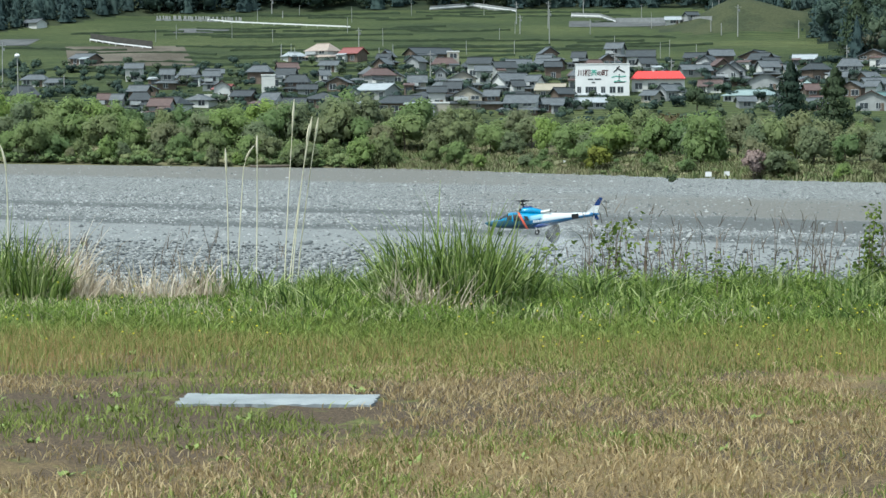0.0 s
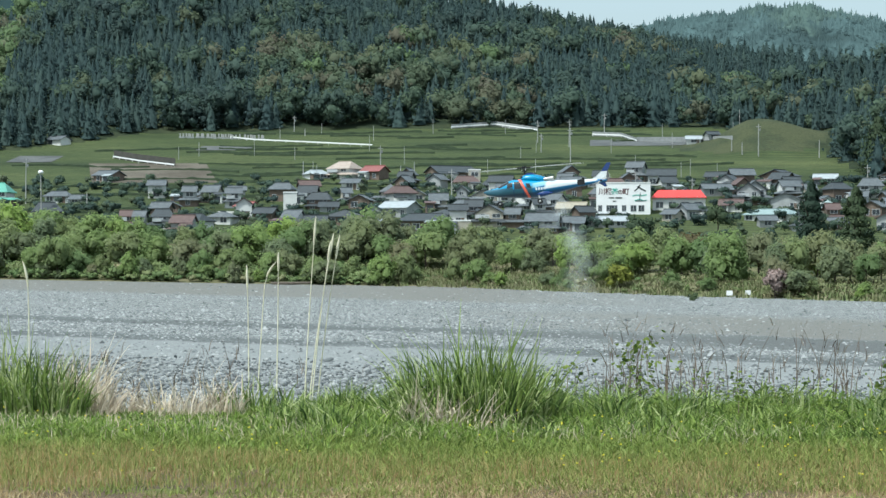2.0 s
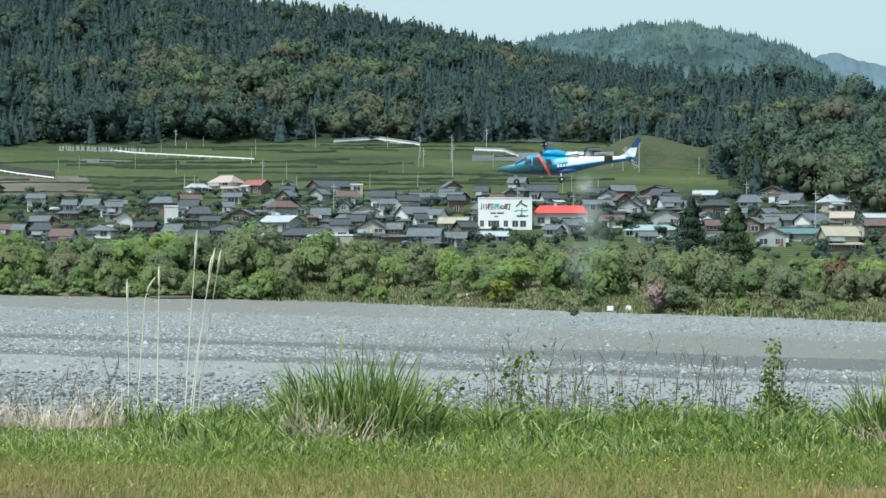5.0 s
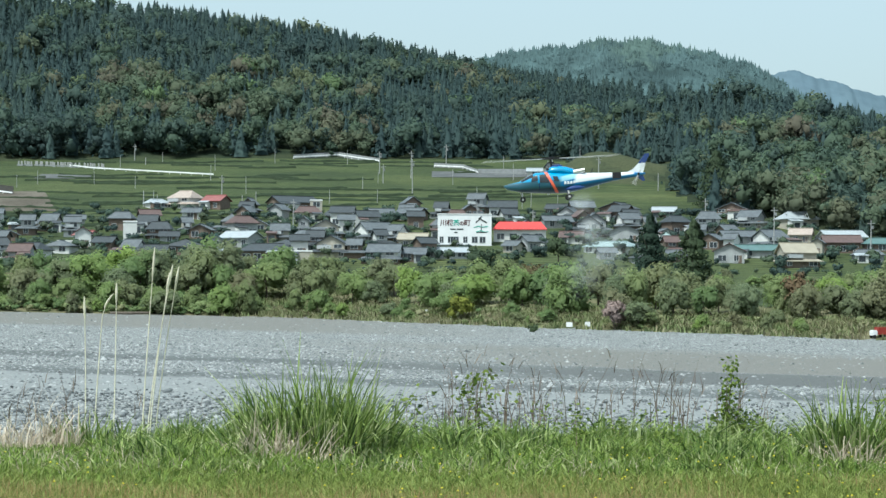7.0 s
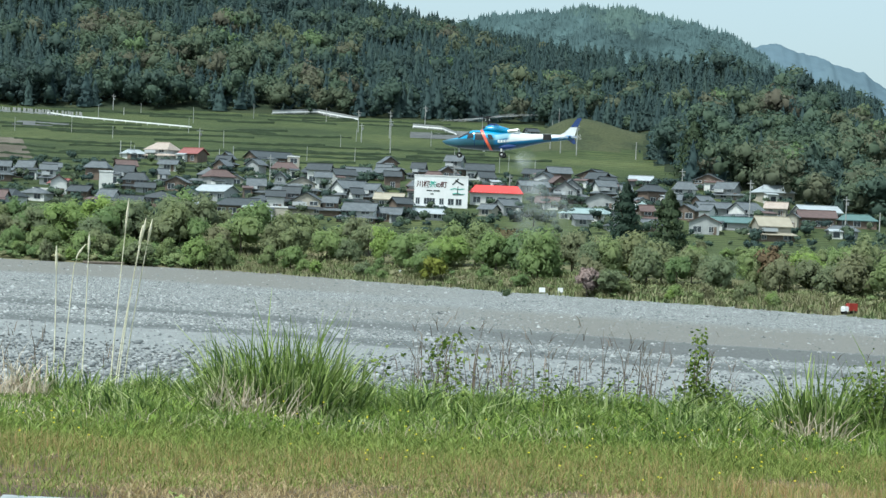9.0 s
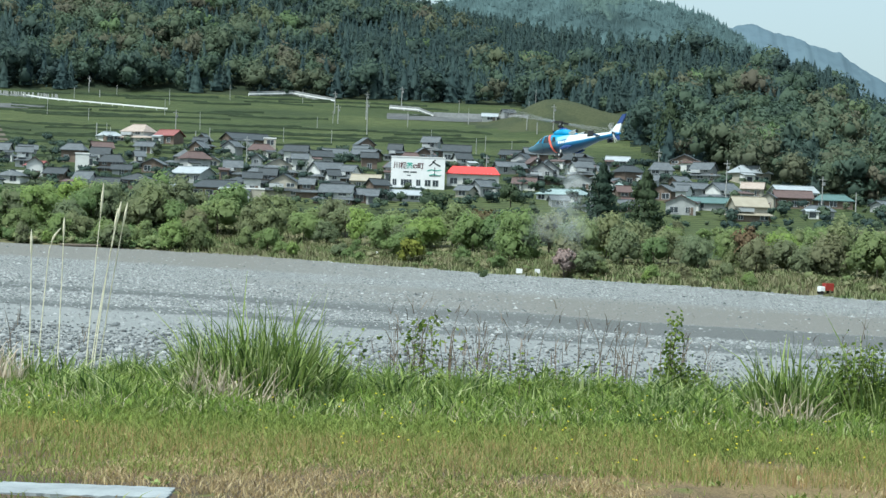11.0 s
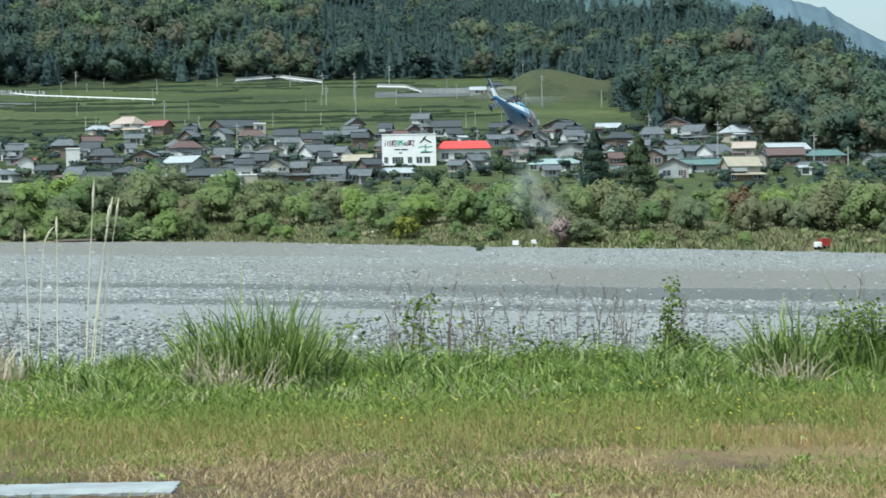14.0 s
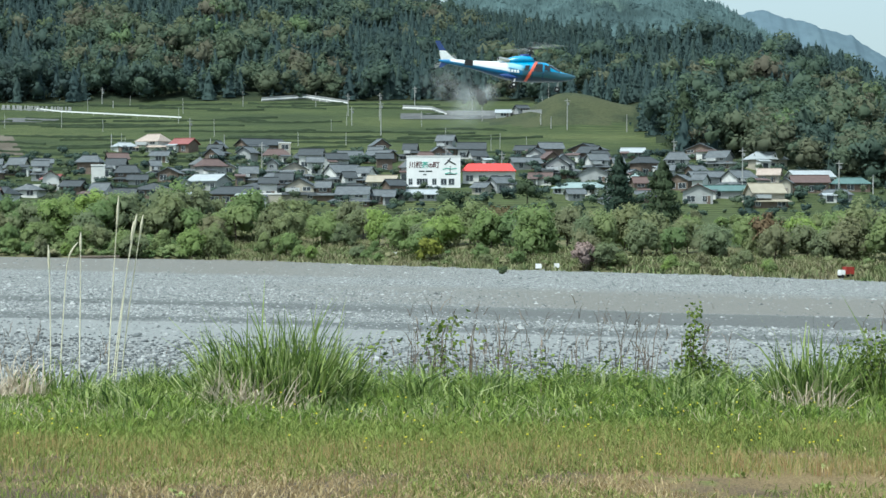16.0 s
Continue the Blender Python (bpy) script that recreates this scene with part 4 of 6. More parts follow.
def pole(x, y, h, lamp=False, r=0.17):
    ob = new("utility_pole")
    z = float(ground(x, y)) - 0.2
    ob.matrix_basis = pose(x, y, z, hr.uniform(-0.8, 0.8), hr.uniform(-0.8, 0.8), hr.uniform(-30, 30))
    tagged(ob, "slim grey concrete utility pole with a cross-arm", "utility pole", "utility poles")
    bm = bmesh.new()
    bmesh.ops.create_cone(bm, cap_ends=True, segments=7, radius1=r, radius2=r * 0.65, depth=h, matrix=Matrix.Translation((0, 0, h / 2)))
    part("mast", bm, M["pole"], ob)
    if lamp:
        # The lamp's round white globe on the pole top; it gives no light.
        bm = bmesh.new()
        bmesh.ops.create_icosphere(bm, subdivisions=2, radius=0.7, matrix=Matrix.Translation((0, 0, h)) @ Matrix.Diagonal((1, 1, 0.8, 1)))
        part("loudspeaker_dome", bm, M["whitepaint"], ob)
    elif h > 6:
        part("cross_arm", block(-0.9, 0.9, -0.06, 0.06, h - 0.9, h - 0.75), M["pole"], ob)
        part("transformer", block(0.2, 0.6, -0.25, 0.25, h - 2.2, h - 1.4), M["concrete"], ob)


for px, py, ph in ((-155, 584, 12.4), (-135, 571, 4.8), (-110, 790, 6.1), (-104, 775, 2.8), (-65, 656, 9.4), (-58, 646, 4.5), (-54, 648, 5.4),
                   (-9, 735, 9.5), (11, 602, 7.0), (26, 593, 6.1), (-88, 652, 5.1), (-38, 574, 10.4), (-20, 750, 7.8), (-8, 691, 11.1)):
    pole(px, py, ph)
for px, py, ph in ((3, 775, 8.0), (52, 703, 10.5), (47, 706, 4.2), (44, 712, 4.6), (71, 700, 5.9), (77, 625, 6.5), (106, 532, 10.0), (128, 541, 6.8), (128, 533, 7.0),
                   (145, 528, 9.4), (117, 544, 5.0), (84, 543, 12.0), (118, 494, 7.1), (-18, 719, 6.5)):
    pole(px, py, ph)
pole(-138, 535, 13.5, True)
for i in range(26):
    py = hr.uniform(640, 785)
    px = hr.uniform(-0.2, 0.075) * py
    if py < float(wood_edge(px)) - 8:
        pole(px, py, hr.uniform(4.2, 5.8), r=0.1)


def cemetery():
    """Rows of grey gravestones at the edge of the wood."""
    rng = random.Random(4)
    first = None
    for i in range(34):
        f = i / 33
        x, y = -148 + 31 * f + rng.uniform(-0.4, 0.4), 770 - 8 * f + rng.choice((0, 1.5))
        m = pose(x, y, float(ground(x, y)) - 0.1, 0, 0, rng.uniform(-8, 8))
        if first is None:
            first = new("gravestone")
            tagged(first, "small upright grey gravestone on a stone base", "gravestone", "gravestones")
            part("base", block(-0.5, 0.5, -0.5, 0.5, 0, 0.6), M["concrete"], first)
            part("stone", block(-0.25, 0.25, -0.25, 0.25, 0.6, 1.7), M["pole"], first)
            first.matrix_basis = m
        else:
            copy_thing(first, m)


cemetery()


# ---------------------------------------------------------------- trees of the village and the bank
M["pink"] = leafy("pink_blossom", [(0, (0.27, 0.21, 0.19)), (1, (0.31, 0.24, 0.22))], 0.7, "object")
M["limegreen"] = leafy("yellow_green_leaves", [(0, (0.15, 0.18, 0.03)), (1, (0.2, 0.2, 0.04))], 0.7, "object")
M["darkgreen"] = leafy("dark_leaves", [(0, (0.035, 0.062, 0.042)), (0.5, (0.055, 0.085, 0.048)), (1, (0.075, 0.105, 0.05))], 0.7, "object", 0.35)
M["rusty"] = leafy("rusty_leaves", [(0, (0.1, 0.085, 0.04)), (1, (0.13, 0.09, 0.05))], 0.7, "object")


def one_tree(name, x, y, h, r, mat, label, seed, low=0.05, n=900, leaf=0.3):
    t = tree_kind(name, seed, h, r, mat, n, leaf, 0.0, low, label)
    t["group"] = "single trees"
    t.matrix_basis = pose(x, y, float(ground(x, y)) - 0.2)


one_tree("blossom_tree", 30, 367, 5.6, 2.3, M["pink"], "pink blossoming tree on the river bank", 41, 0.1)
one_tree("shrub_tree", 4.2, 400, 5.4, 3.0, M["limegreen"], "yellow-green leafy tree on the river bank", 42)
one_tree("rusty_tree", 62, 370, 9.0, 4.2, M["rusty"], "rusty brown leafy tree on the river bank", 43)
one_tree("rusty_tree", 20, 418, 8.5, 5.5, M["rusty"], "brownish bare-looking tree on the river bank", 44)
one_tree("round_tree", 11, 505, 7.5, 4.6, M["darkgreen"], "round dark green tree beside the white hall", 45)
one_tree("round_tree", 29, 520, 8.5, 4.0, M["darkgreen"], "dark green tree among the houses", 46)


one_tree("bank_bush", 15.2, 338, 1.4, 1.2, M["darkgreen"], "small dark bush at the edge of the gravel", 47, 0.0, 160, 0.22)


def cedar(x, y, h, r, seed):
    ob = new("cedar")
    tagged(ob, "tall dark green cedar standing among the houses", "tree", "cedars")
    ob.matrix_basis = pose(x, y, float(ground(x, y)) - 0.2)
    part("trunk", trunk_mesh(seed, h, 0.3, 3), None, ob)
    rng = np.random.default_rng(seed)
    n = 3200
    f = rng.uniform(0.02, 1, n) ** 0.9
    a = rng.uniform(0, 6.28, n)
    q = r * (1 - f) ** 0.55 * (0.8 + 0.25 * np.sin(a * 3 + f * 9) + 0.15 * np.sin(f * 40)) * rng.uniform(0.55, 1.05, n)
    d = np.stack([np.cos(a), np.sin(a), np.full(n, 0.35)], 1)
    v, t = cards(rng, np.stack([np.cos(a) * q, np.sin(a) * q, h * f], 1), unit(d + rng.normal(0, 0.4, (n, 3))), 0.4)
    part("crown", arr_mesh("crown", v, t, M["darkgreen"], normals=np.repeat(unit(d), 4, axis=0)), None, ob)


cedar(46.5, 475, 15.0, 5.0, 51)
cedar(54.8, 465, 14.0, 5.2, 52)
cedar(84, 656, 17, 8.0, 53)


def village_green():
    """Garden shrubs and hedges between the houses."""
    rng = np.random.default_rng(21)
    n = 1250
    y = rng.uniform(488, 640, n)
    x = rng.uniform(-0.33, 0.3, n) * y
    k = y < wood_edge(x)
    x, y = x[k], y[k]
    s = rng.uniform(0.25, 0.75, len(x))
    V, F, T, N = strewn([crown(s0, 70, 3.4, 5.5, 0.55, 5, 0.0) for s0 in (31, 32, 33, 38)], np.stack([x, y, ground(x, y) - 0.2], 1), np.stack([s, s], 1), rng.uniform(0.0, 0.7, len(x)), 4)
    tagged(new("garden_shrubs", arr_mesh("garden_shrubs", V, F, M["broad"], tint=T, normals=N)), "green garden shrubs between the village houses", "shrubs", kind="stuff")


village_green()


def small_truck():
    ob = new("parked_truck")
    x, y = 66.9, 331.0
    ob.matrix_basis = pose(x, y, float(ground(x, y)), 0, 0, 15)
    ob.scale = (0.8, 0.8, 0.8)
    tagged(ob, "small truck with a red box body parked on the bank", "truck")
    bm = block(-0.1, 1.6, -0.8, 0.8, 0.7, 2.1)
    part("cargo_box", bm, worn("red_paint", (0.3, 0.04, 0.03), 0.5, 1, 0.2), ob)
    bm = block(-1.2, -0.15, -0.75, 0.75, 0.45, 1.5)
    bmesh.ops.bevel(bm, geom=[e for e in bm.edges], offset=0.12, segments=2, affect="EDGES")
    part("cab", bm, M["whitepaint"], ob)
    rubber = worn("black_rubber", (0.02, 0.02, 0.02), 0.8)
    for wx in (-0.8, 1.1):
        for wy in (-0.7, 0.7):
            bm = bmesh.new()
            bmesh.ops.create_cone(bm, cap_ends=True, segments=14, radius1=0.32, radius2=0.32, depth=0.22, matrix=Matrix.Translation((wx, wy, 0.32)) @ Matrix.Rotation(math.pi / 2, 4, "X"))
            part("wheel", bm, rubber, ob)


small_truck()


def board(x, y, w, h):
    ob = new("notice_board")
    ob.matrix_basis = pose(x, y, float(ground(x, y)), 0, 0, hr.uniform(-10, 10))
    tagged(ob, "small white board on posts by the bank", "board", "white boards")
    part("panel", block(-w / 2, w / 2, -0.03, 0.03, 0.4, 0.4 + h), M["whitepaint"], ob)
    for px in (-w / 3, w / 3):
        part("post", block(px - 0.04, px + 0.04, 0.03, 0.1, -0.1, 0.4 + h), M["pole"], ob)


board(22.55, 370.5, 1.05, 0.8)
board(25.65, 370.5, 0.9, 0.8)
board(-22.0, 441, 0.6, 0.7)
board(-2.0, 415, 0.5, 0.6)


def driftwood(x, y, ln):
    ob = new("driftwood_log")
    ob.matrix_basis = pose(x, y, float(ground(x, y)) + 0.3, 0, 90, 4)
    tagged(ob, "pale driftwood log at the edge of the gravel", "log")
    bm = bmesh.new()
    bmesh.ops.create_cone(bm, cap_ends=True, segments=9, radius1=0.4, radius2=0.22, depth=ln)
    for v in bm.verts:
        v.co.x += 0.15 * math.sin(v.co.z)
    part("log", bm, M["bark"], ob)


driftwood(-61, 434, 8.0)


# ---------------------------------------------------------------- far hills
def far_hill(name, label, y, us, vs, col, rough_h, glow=0.3, trees=None):
    """A wooded mountain far off; distance haze is put into its colour and glow."""
    n = Nodes(name, 1.0, 0, 0)
    p = n.place()
    a, b = n.noise(p, 0.004, 5, 0.7), n.noise(p, 0.03, 4)
    lo, hi, pat = (0.8, 1.35, 0.6) if trees else (0.92, 1.08, 0.2)
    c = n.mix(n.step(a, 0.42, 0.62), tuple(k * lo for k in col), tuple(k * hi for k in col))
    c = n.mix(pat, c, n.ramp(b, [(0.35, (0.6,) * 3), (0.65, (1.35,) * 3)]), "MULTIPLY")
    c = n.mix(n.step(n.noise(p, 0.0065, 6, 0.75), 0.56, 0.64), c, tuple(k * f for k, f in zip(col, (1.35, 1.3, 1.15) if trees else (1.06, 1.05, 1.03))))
    # No lamp here: the surface emits its own colour to stand for haze.
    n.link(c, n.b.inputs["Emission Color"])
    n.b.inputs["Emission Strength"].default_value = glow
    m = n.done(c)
    rng = np.random.default_rng(7)
    uu = np.linspace(us[0], us[-1], 420)
    top = 1.5 + np.interp(uu, us, vs) * y
    top = top + (waves(uu * y, uu * 0, 0.05, 3) + waves(uu * y, uu * 0, 0.012, 5) - 1) * rough_h * 1.6
    rows = 16
    V = []
    for r in range(rows):
        f = r / (rows - 1)
        V.append(np.stack([uu * y, np.full(len(uu), y - (1 - f) * 500), -20 + (top + 20) * f ** 0.8 + ((waves(uu * y, uu * 0 + f * 400, 0.02, 2) - 0.5) * rough_h * 5 if 0 < r < rows - 1 else 0)], 1))
    V = np.concatenate(V)
    k = len(uu)
    i = (np.arange(rows - 1)[:, None] * k + np.arange(k - 1)).ravel()
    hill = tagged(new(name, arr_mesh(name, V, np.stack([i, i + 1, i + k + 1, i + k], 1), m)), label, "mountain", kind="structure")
    if trees:
        j = rng.integers(int(k * trees[1]), int(k * trees[2]), trees[0]) + k * (rows - 1 - np.floor(rng.exponential(2.6, trees[0])).clip(0, 9).astype(int))
        w = rng.uniform(0, 1, (len(j), 1))
        at_tree = V[j] * w + V[j - k] * (1 - w) + np.stack([rng.normal(0, 2, len(j)), np.full(len(j), 0.0), np.full(len(j), -3.0)], 1)
        sc = rng.uniform(0.35, 0.78, len(j))
        tv, tf, _, tn = strewn([spire(q, 14, 5.0, 9) for q in (71, 72, 73)] + [crown(q, 10, 6, 9, 1.2, 4, 0.0) for q in (74, 75)], at_tree, np.stack([sc, sc], 1), np.zeros(len(j)), 9)
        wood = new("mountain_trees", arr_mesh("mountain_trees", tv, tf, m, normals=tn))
        tagged(wood, "conifers on the mountain, haze put into their colour and glow", "forest", kind="stuff")
    return hill


far_hill("backdrop_hill", "wooded mountain behind the ridge, haze put into colour and glow", 2300, [-0.05, 0.0191, 0.0373, 0.0554, 0.0787, 0.0994, 0.1253, 0.1435, 0.16, 0.2, 0.3], [0.09, 0.1065, 0.11, 0.111, 0.1147, 0.1145, 0.108, 0.1029, 0.095, 0.07, 0.03], (0.043, 0.066, 0.068), 4.0, 0.55, (5200, 0.2, 0.72))
far_hill("backdrop_ridge", "distant ridge, haze painted on as a pale blue glow", 4000, [0.1, 0.151, 0.1641, 0.1869, 0.205, 0.2156, 0.2369, 0.26, 0.4], [0.09, 0.099, 0.1016, 0.0952, 0.09, 0.0827, 0.0724, 0.074, 0.08], (0.076, 0.11, 0.134), 5.0, 0.5)
far_hill("backdrop_slope", "dark wooded slope behind the ridge with a faint haze glow", 1700, [-0.6, -0.4, -0.34, -0.3, -0.25, -0.2, -0.15], [0.2, 0.18, 0.165, 0.155, 0.14, 0.12, 0.1], (0.024, 0.041, 0.042), 4.0, 0.2)


def bare_plot():
    """A patch of bare brown earth among the tea plots."""
    xs, ys = np.linspace(-150, -112, 20), np.linspace(640, 690, 14)
    X, Y = np.meshgrid(xs, ys)
    X = X - (Y - 640) * 0.25
    Z = ground(X, Y) + 0.12
    i = (np.arange(13)[:, None] * 20 + np.arange(19)).ravel()
    me = arr_mesh("bare_plot", np.stack([X.ravel(), Y.ravel(), Z.ravel()], 1), np.stack([i, i + 1, i + 21, i + 20], 1), m_floor("tilled_earth", (0.085, 0.075, 0.06), (0.13, 0.115, 0.095)), smooth=True)
    tagged(new("bare_plot", me), "bare brown tilled plot between tea fields", "field", kind="structure")


bare_plot()


def lot(name, x0, x1, y0, y1, label):
    xs, ys = np.linspace(x0, x1, 16), np.linspace(y0, y1, 8)
    X, Y = np.meshgrid(xs, ys)
    Z = ground(X, Y) + 0.14
    i = (np.arange(7)[:, None] * 16 + np.arange(15)).ravel()
    me = arr_mesh(name, np.stack([X.ravel(), Y.ravel(), Z.ravel()], 1), np.stack([i, i + 1, i + 17, i + 16], 1), M["asphalt"], smooth=True)
    tagged(new(name, me), label, "road", kind="structure")


M["asphalt"] = m_floor("worn_asphalt", (0.085, 0.09, 0.092), (0.12, 0.125, 0.126), 0.6)
lot("hill_road", -2, 33, 738, 757, "grey asphalt road below the wood")
lot("car_park", -135, -117, 728, 741, "grey asphalt patch by the graves")
lot("farm_yard", -191, -176, 694, 712, "grey asphalt yard below a small white house")


# ---------------------------------------------------------------- lawn, verge and grasses
def blades(rng, x, y, h, w, lean=0.35, bend=0.5, z=None):
    """Grass blades: five corners and three triangles each."""
    n = len(x)
    a, b = rng.uniform(0, 2 * math.pi, n), rng.uniform(0, 2 * math.pi, n)
    z = ground(x, y) if z is None else z
    base = np.stack([x, y, z - 0.005], 1)
    d = np.stack([np.cos(a), np.sin(a), np.zeros(n)], 1) * (lean * rng.uniform(0, 1, n) * h)[:, None]
    s = np.stack([np.cos(b), np.sin(b) * 0.5, np.zeros(n)], 1) * (w / 2)[:, None]
    up = np.array([0, 0, 1.0])
    mid = base + d * 0.4 + up * (h * 0.6)[:, None]
    tip = base + d * (1 + bend) + up * (h * (1 - 0.25 * bend * rng.uniform(0, 1, n)))[:, None]
    v = np.stack([base - s, base + s, mid + s * 0.8, mid - s * 0.8, tip], 1).reshape(-1, 3)
    k = np.arange(n)[:, None] * 5
    return v, np.concatenate([k + [0, 1, 2], k + [0, 2, 3], k + [3, 2, 4]])


def bank_scrub():
    """Low bushes and dry grass along the foot of the trees."""
    rng = np.random.default_rng(22)
    n = 4000
    x = rng.uniform(-150, 140, n)
    y = bank(x) + rng.uniform(0.5, 1, n) ** 1 * rng.uniform(1, 34, n)
    k = np.abs(x / y) < 0.37
    for u, far in ((0.2015, 333), (0.0608, 372), (0.0692, 372)):
        k &= (np.abs(x / y - u) > 0.007) | (y > far)
    x, y = x[k], y[k]
    s = rng.uniform(0.18, 0.54, len(x)) * np.where(x < -45, 1.4, 1.0)
    grassy = (x > -42) & (rng.uniform(0, 1, len(x)) < 0.9)
    tv, tf = [], []
    for j in range(4):
        v, f = blades(rng, rng.normal(0, 0.8, 26), rng.normal(0, 0.5, 26), rng.uniform(0.5, 1.5, 26), rng.uniform(0.16, 0.3, 26), 0.5, 0.5, np.zeros(26))
        tv.append((v, f, np.tile([0, -0.35, 0.93], (len(v), 1))))
    gx, gy = np.repeat(x[grassy], 2) + rng.normal(0, 2.0, 2 * grassy.sum()), np.repeat(y[grassy], 2) + rng.normal(0, 2.0, 2 * grassy.sum())
    gs = rng.uniform(0.5, 1.1, len(gx))
    V, F, T, N = strewn(tv, np.stack([gx, gy, ground(gx, gy) - 0.1], 1), np.stack([gs, gs], 1), np.clip(rng.normal(0.72, 0.22, len(gx)), 0, 1), 15)
    tagged(new("bank_grass", arr_mesh("bank_grass", V, F, M["shrub"], tint=T, normals=N)), "long green and straw-coloured grass along the bank", "grass", kind="stuff")
    x, y, s = x[~grassy], y[~grassy], s[~grassy]
    V, F, T, N = strewn([crown(s0, 70, 2.6, 3.4, 0.45, 4, 0.0, 0.0, 0.4) for s0 in (34, 35, 36, 37)], np.stack([x, y, ground(x, y) - 0.2], 1), np.stack([s, s * rng.uniform(0.7, 1.2, len(x))], 1), np.clip(rng.normal(0.45, 0.3, len(x)) + np.where(x > -20, 0.15, -0.1), 0, 1), 5)
    tagged(new("bank_scrub", arr_mesh("bank_scrub", V, F, M["shrub"], tint=T, normals=N)), "low green and straw-coloured scrub along the bank", "scrub", kind="stuff")


bank_scrub()


def blade_mat(name, cols, glow=0.3):
    n = Nodes(name, 0.7, 0, 0.2)
    isle = n.t.nodes.new("ShaderNodeNewGeometry").outputs["Random Per Island"]
    c = n.ramp(isle, [(i / (len(cols) - 1), q) for i, q in enumerate(cols)])
    tr = n.t.nodes.new("ShaderNodeBsdfTranslucent")
    n.link(c, tr.inputs[0])
    mx = n.t.nodes.new("ShaderNodeMixShader")
    mx.inputs[0].default_value = glow
    n.link(n.b.outputs[0], mx.inputs[1])
    n.link(tr.outputs[0], mx.inputs[2])
    n.link(mx.outputs[0], n.t.nodes["Material Output"].inputs[0])
    return n.done(c)


M["straw"] = blade_mat("straw_blades", [(0.18, 0.125, 0.065), (0.4, 0.3, 0.155), (0.28, 0.205, 0.095), (0.58, 0.47, 0.28), (0.24, 0.2, 0.08)])
M["green"] = blade_mat("green_blades", [(0.1, 0.135, 0.034), (0.19, 0.235, 0.06), (0.3, 0.34, 0.095), (0.14, 0.17, 0.042)])
M["verge"] = blade_mat("verge_blades", [(0.08, 0.13, 0.026), (0.17, 0.26, 0.045), (0.28, 0.37, 0.08), (0.09, 0.15, 0.032), (0.38, 0.44, 0.15), (0.055, 0.095, 0.024), (0.23, 0.31, 0.06)])
M["rust"] = blade_mat("reddish_seed_grass", [(0.32, 0.2, 0.095), (0.42, 0.29, 0.135), (0.3, 0.29, 0.1), (0.22, 0.26, 0.075), (0.5, 0.4, 0.2)])
M["clump"] = blade_mat("silver_grass_blades", [(0.07, 0.12, 0.03), (0.17, 0.25, 0.06), (0.28, 0.36, 0.095), (0.46, 0.5, 0.25), (0.11, 0.17, 0.04), (0.04, 0.075, 0.024), (0.22, 0.3, 0.075)])
M["dry"] = blade_mat("dry_stalks", [(0.46, 0.37, 0.27), (0.6, 0.52, 0.4), (0.36, 0.27, 0.2), (0.7, 0.62, 0.5)], 0.2)
M["reed"] = worn("pale_reed", (0.74, 0.69, 0.54), 0.7, 6, 0.2)
M["stalk"] = blade_mat("bare_brown_stalks", [(0.06, 0.045, 0.035), (0.1, 0.075, 0.06), (0.26, 0.2, 0.15)], 0.05)
M["leaf"] = blade_mat("weed_leaves", [(0.07, 0.11, 0.027), (0.16, 0.23, 0.045), (0.28, 0.35, 0.08), (0.06, 0.095, 0.028), (0.22, 0.29, 0.065)], 0.45)
M["flower"] = worn("yellow_petals", (0.7, 0.6, 0.04), 0.6)


def field(rng, n, y0, y1, half=0.34):
    y = np.sqrt(rng.uniform(y0 ** 2, y1 ** 2, n))
    return rng.uniform(-half, half, n) * y, y


def off_slab(x, y):
    return ~((x > -2.32) & (x < -1.1) & (y > 12.12) & (y < 12.72))


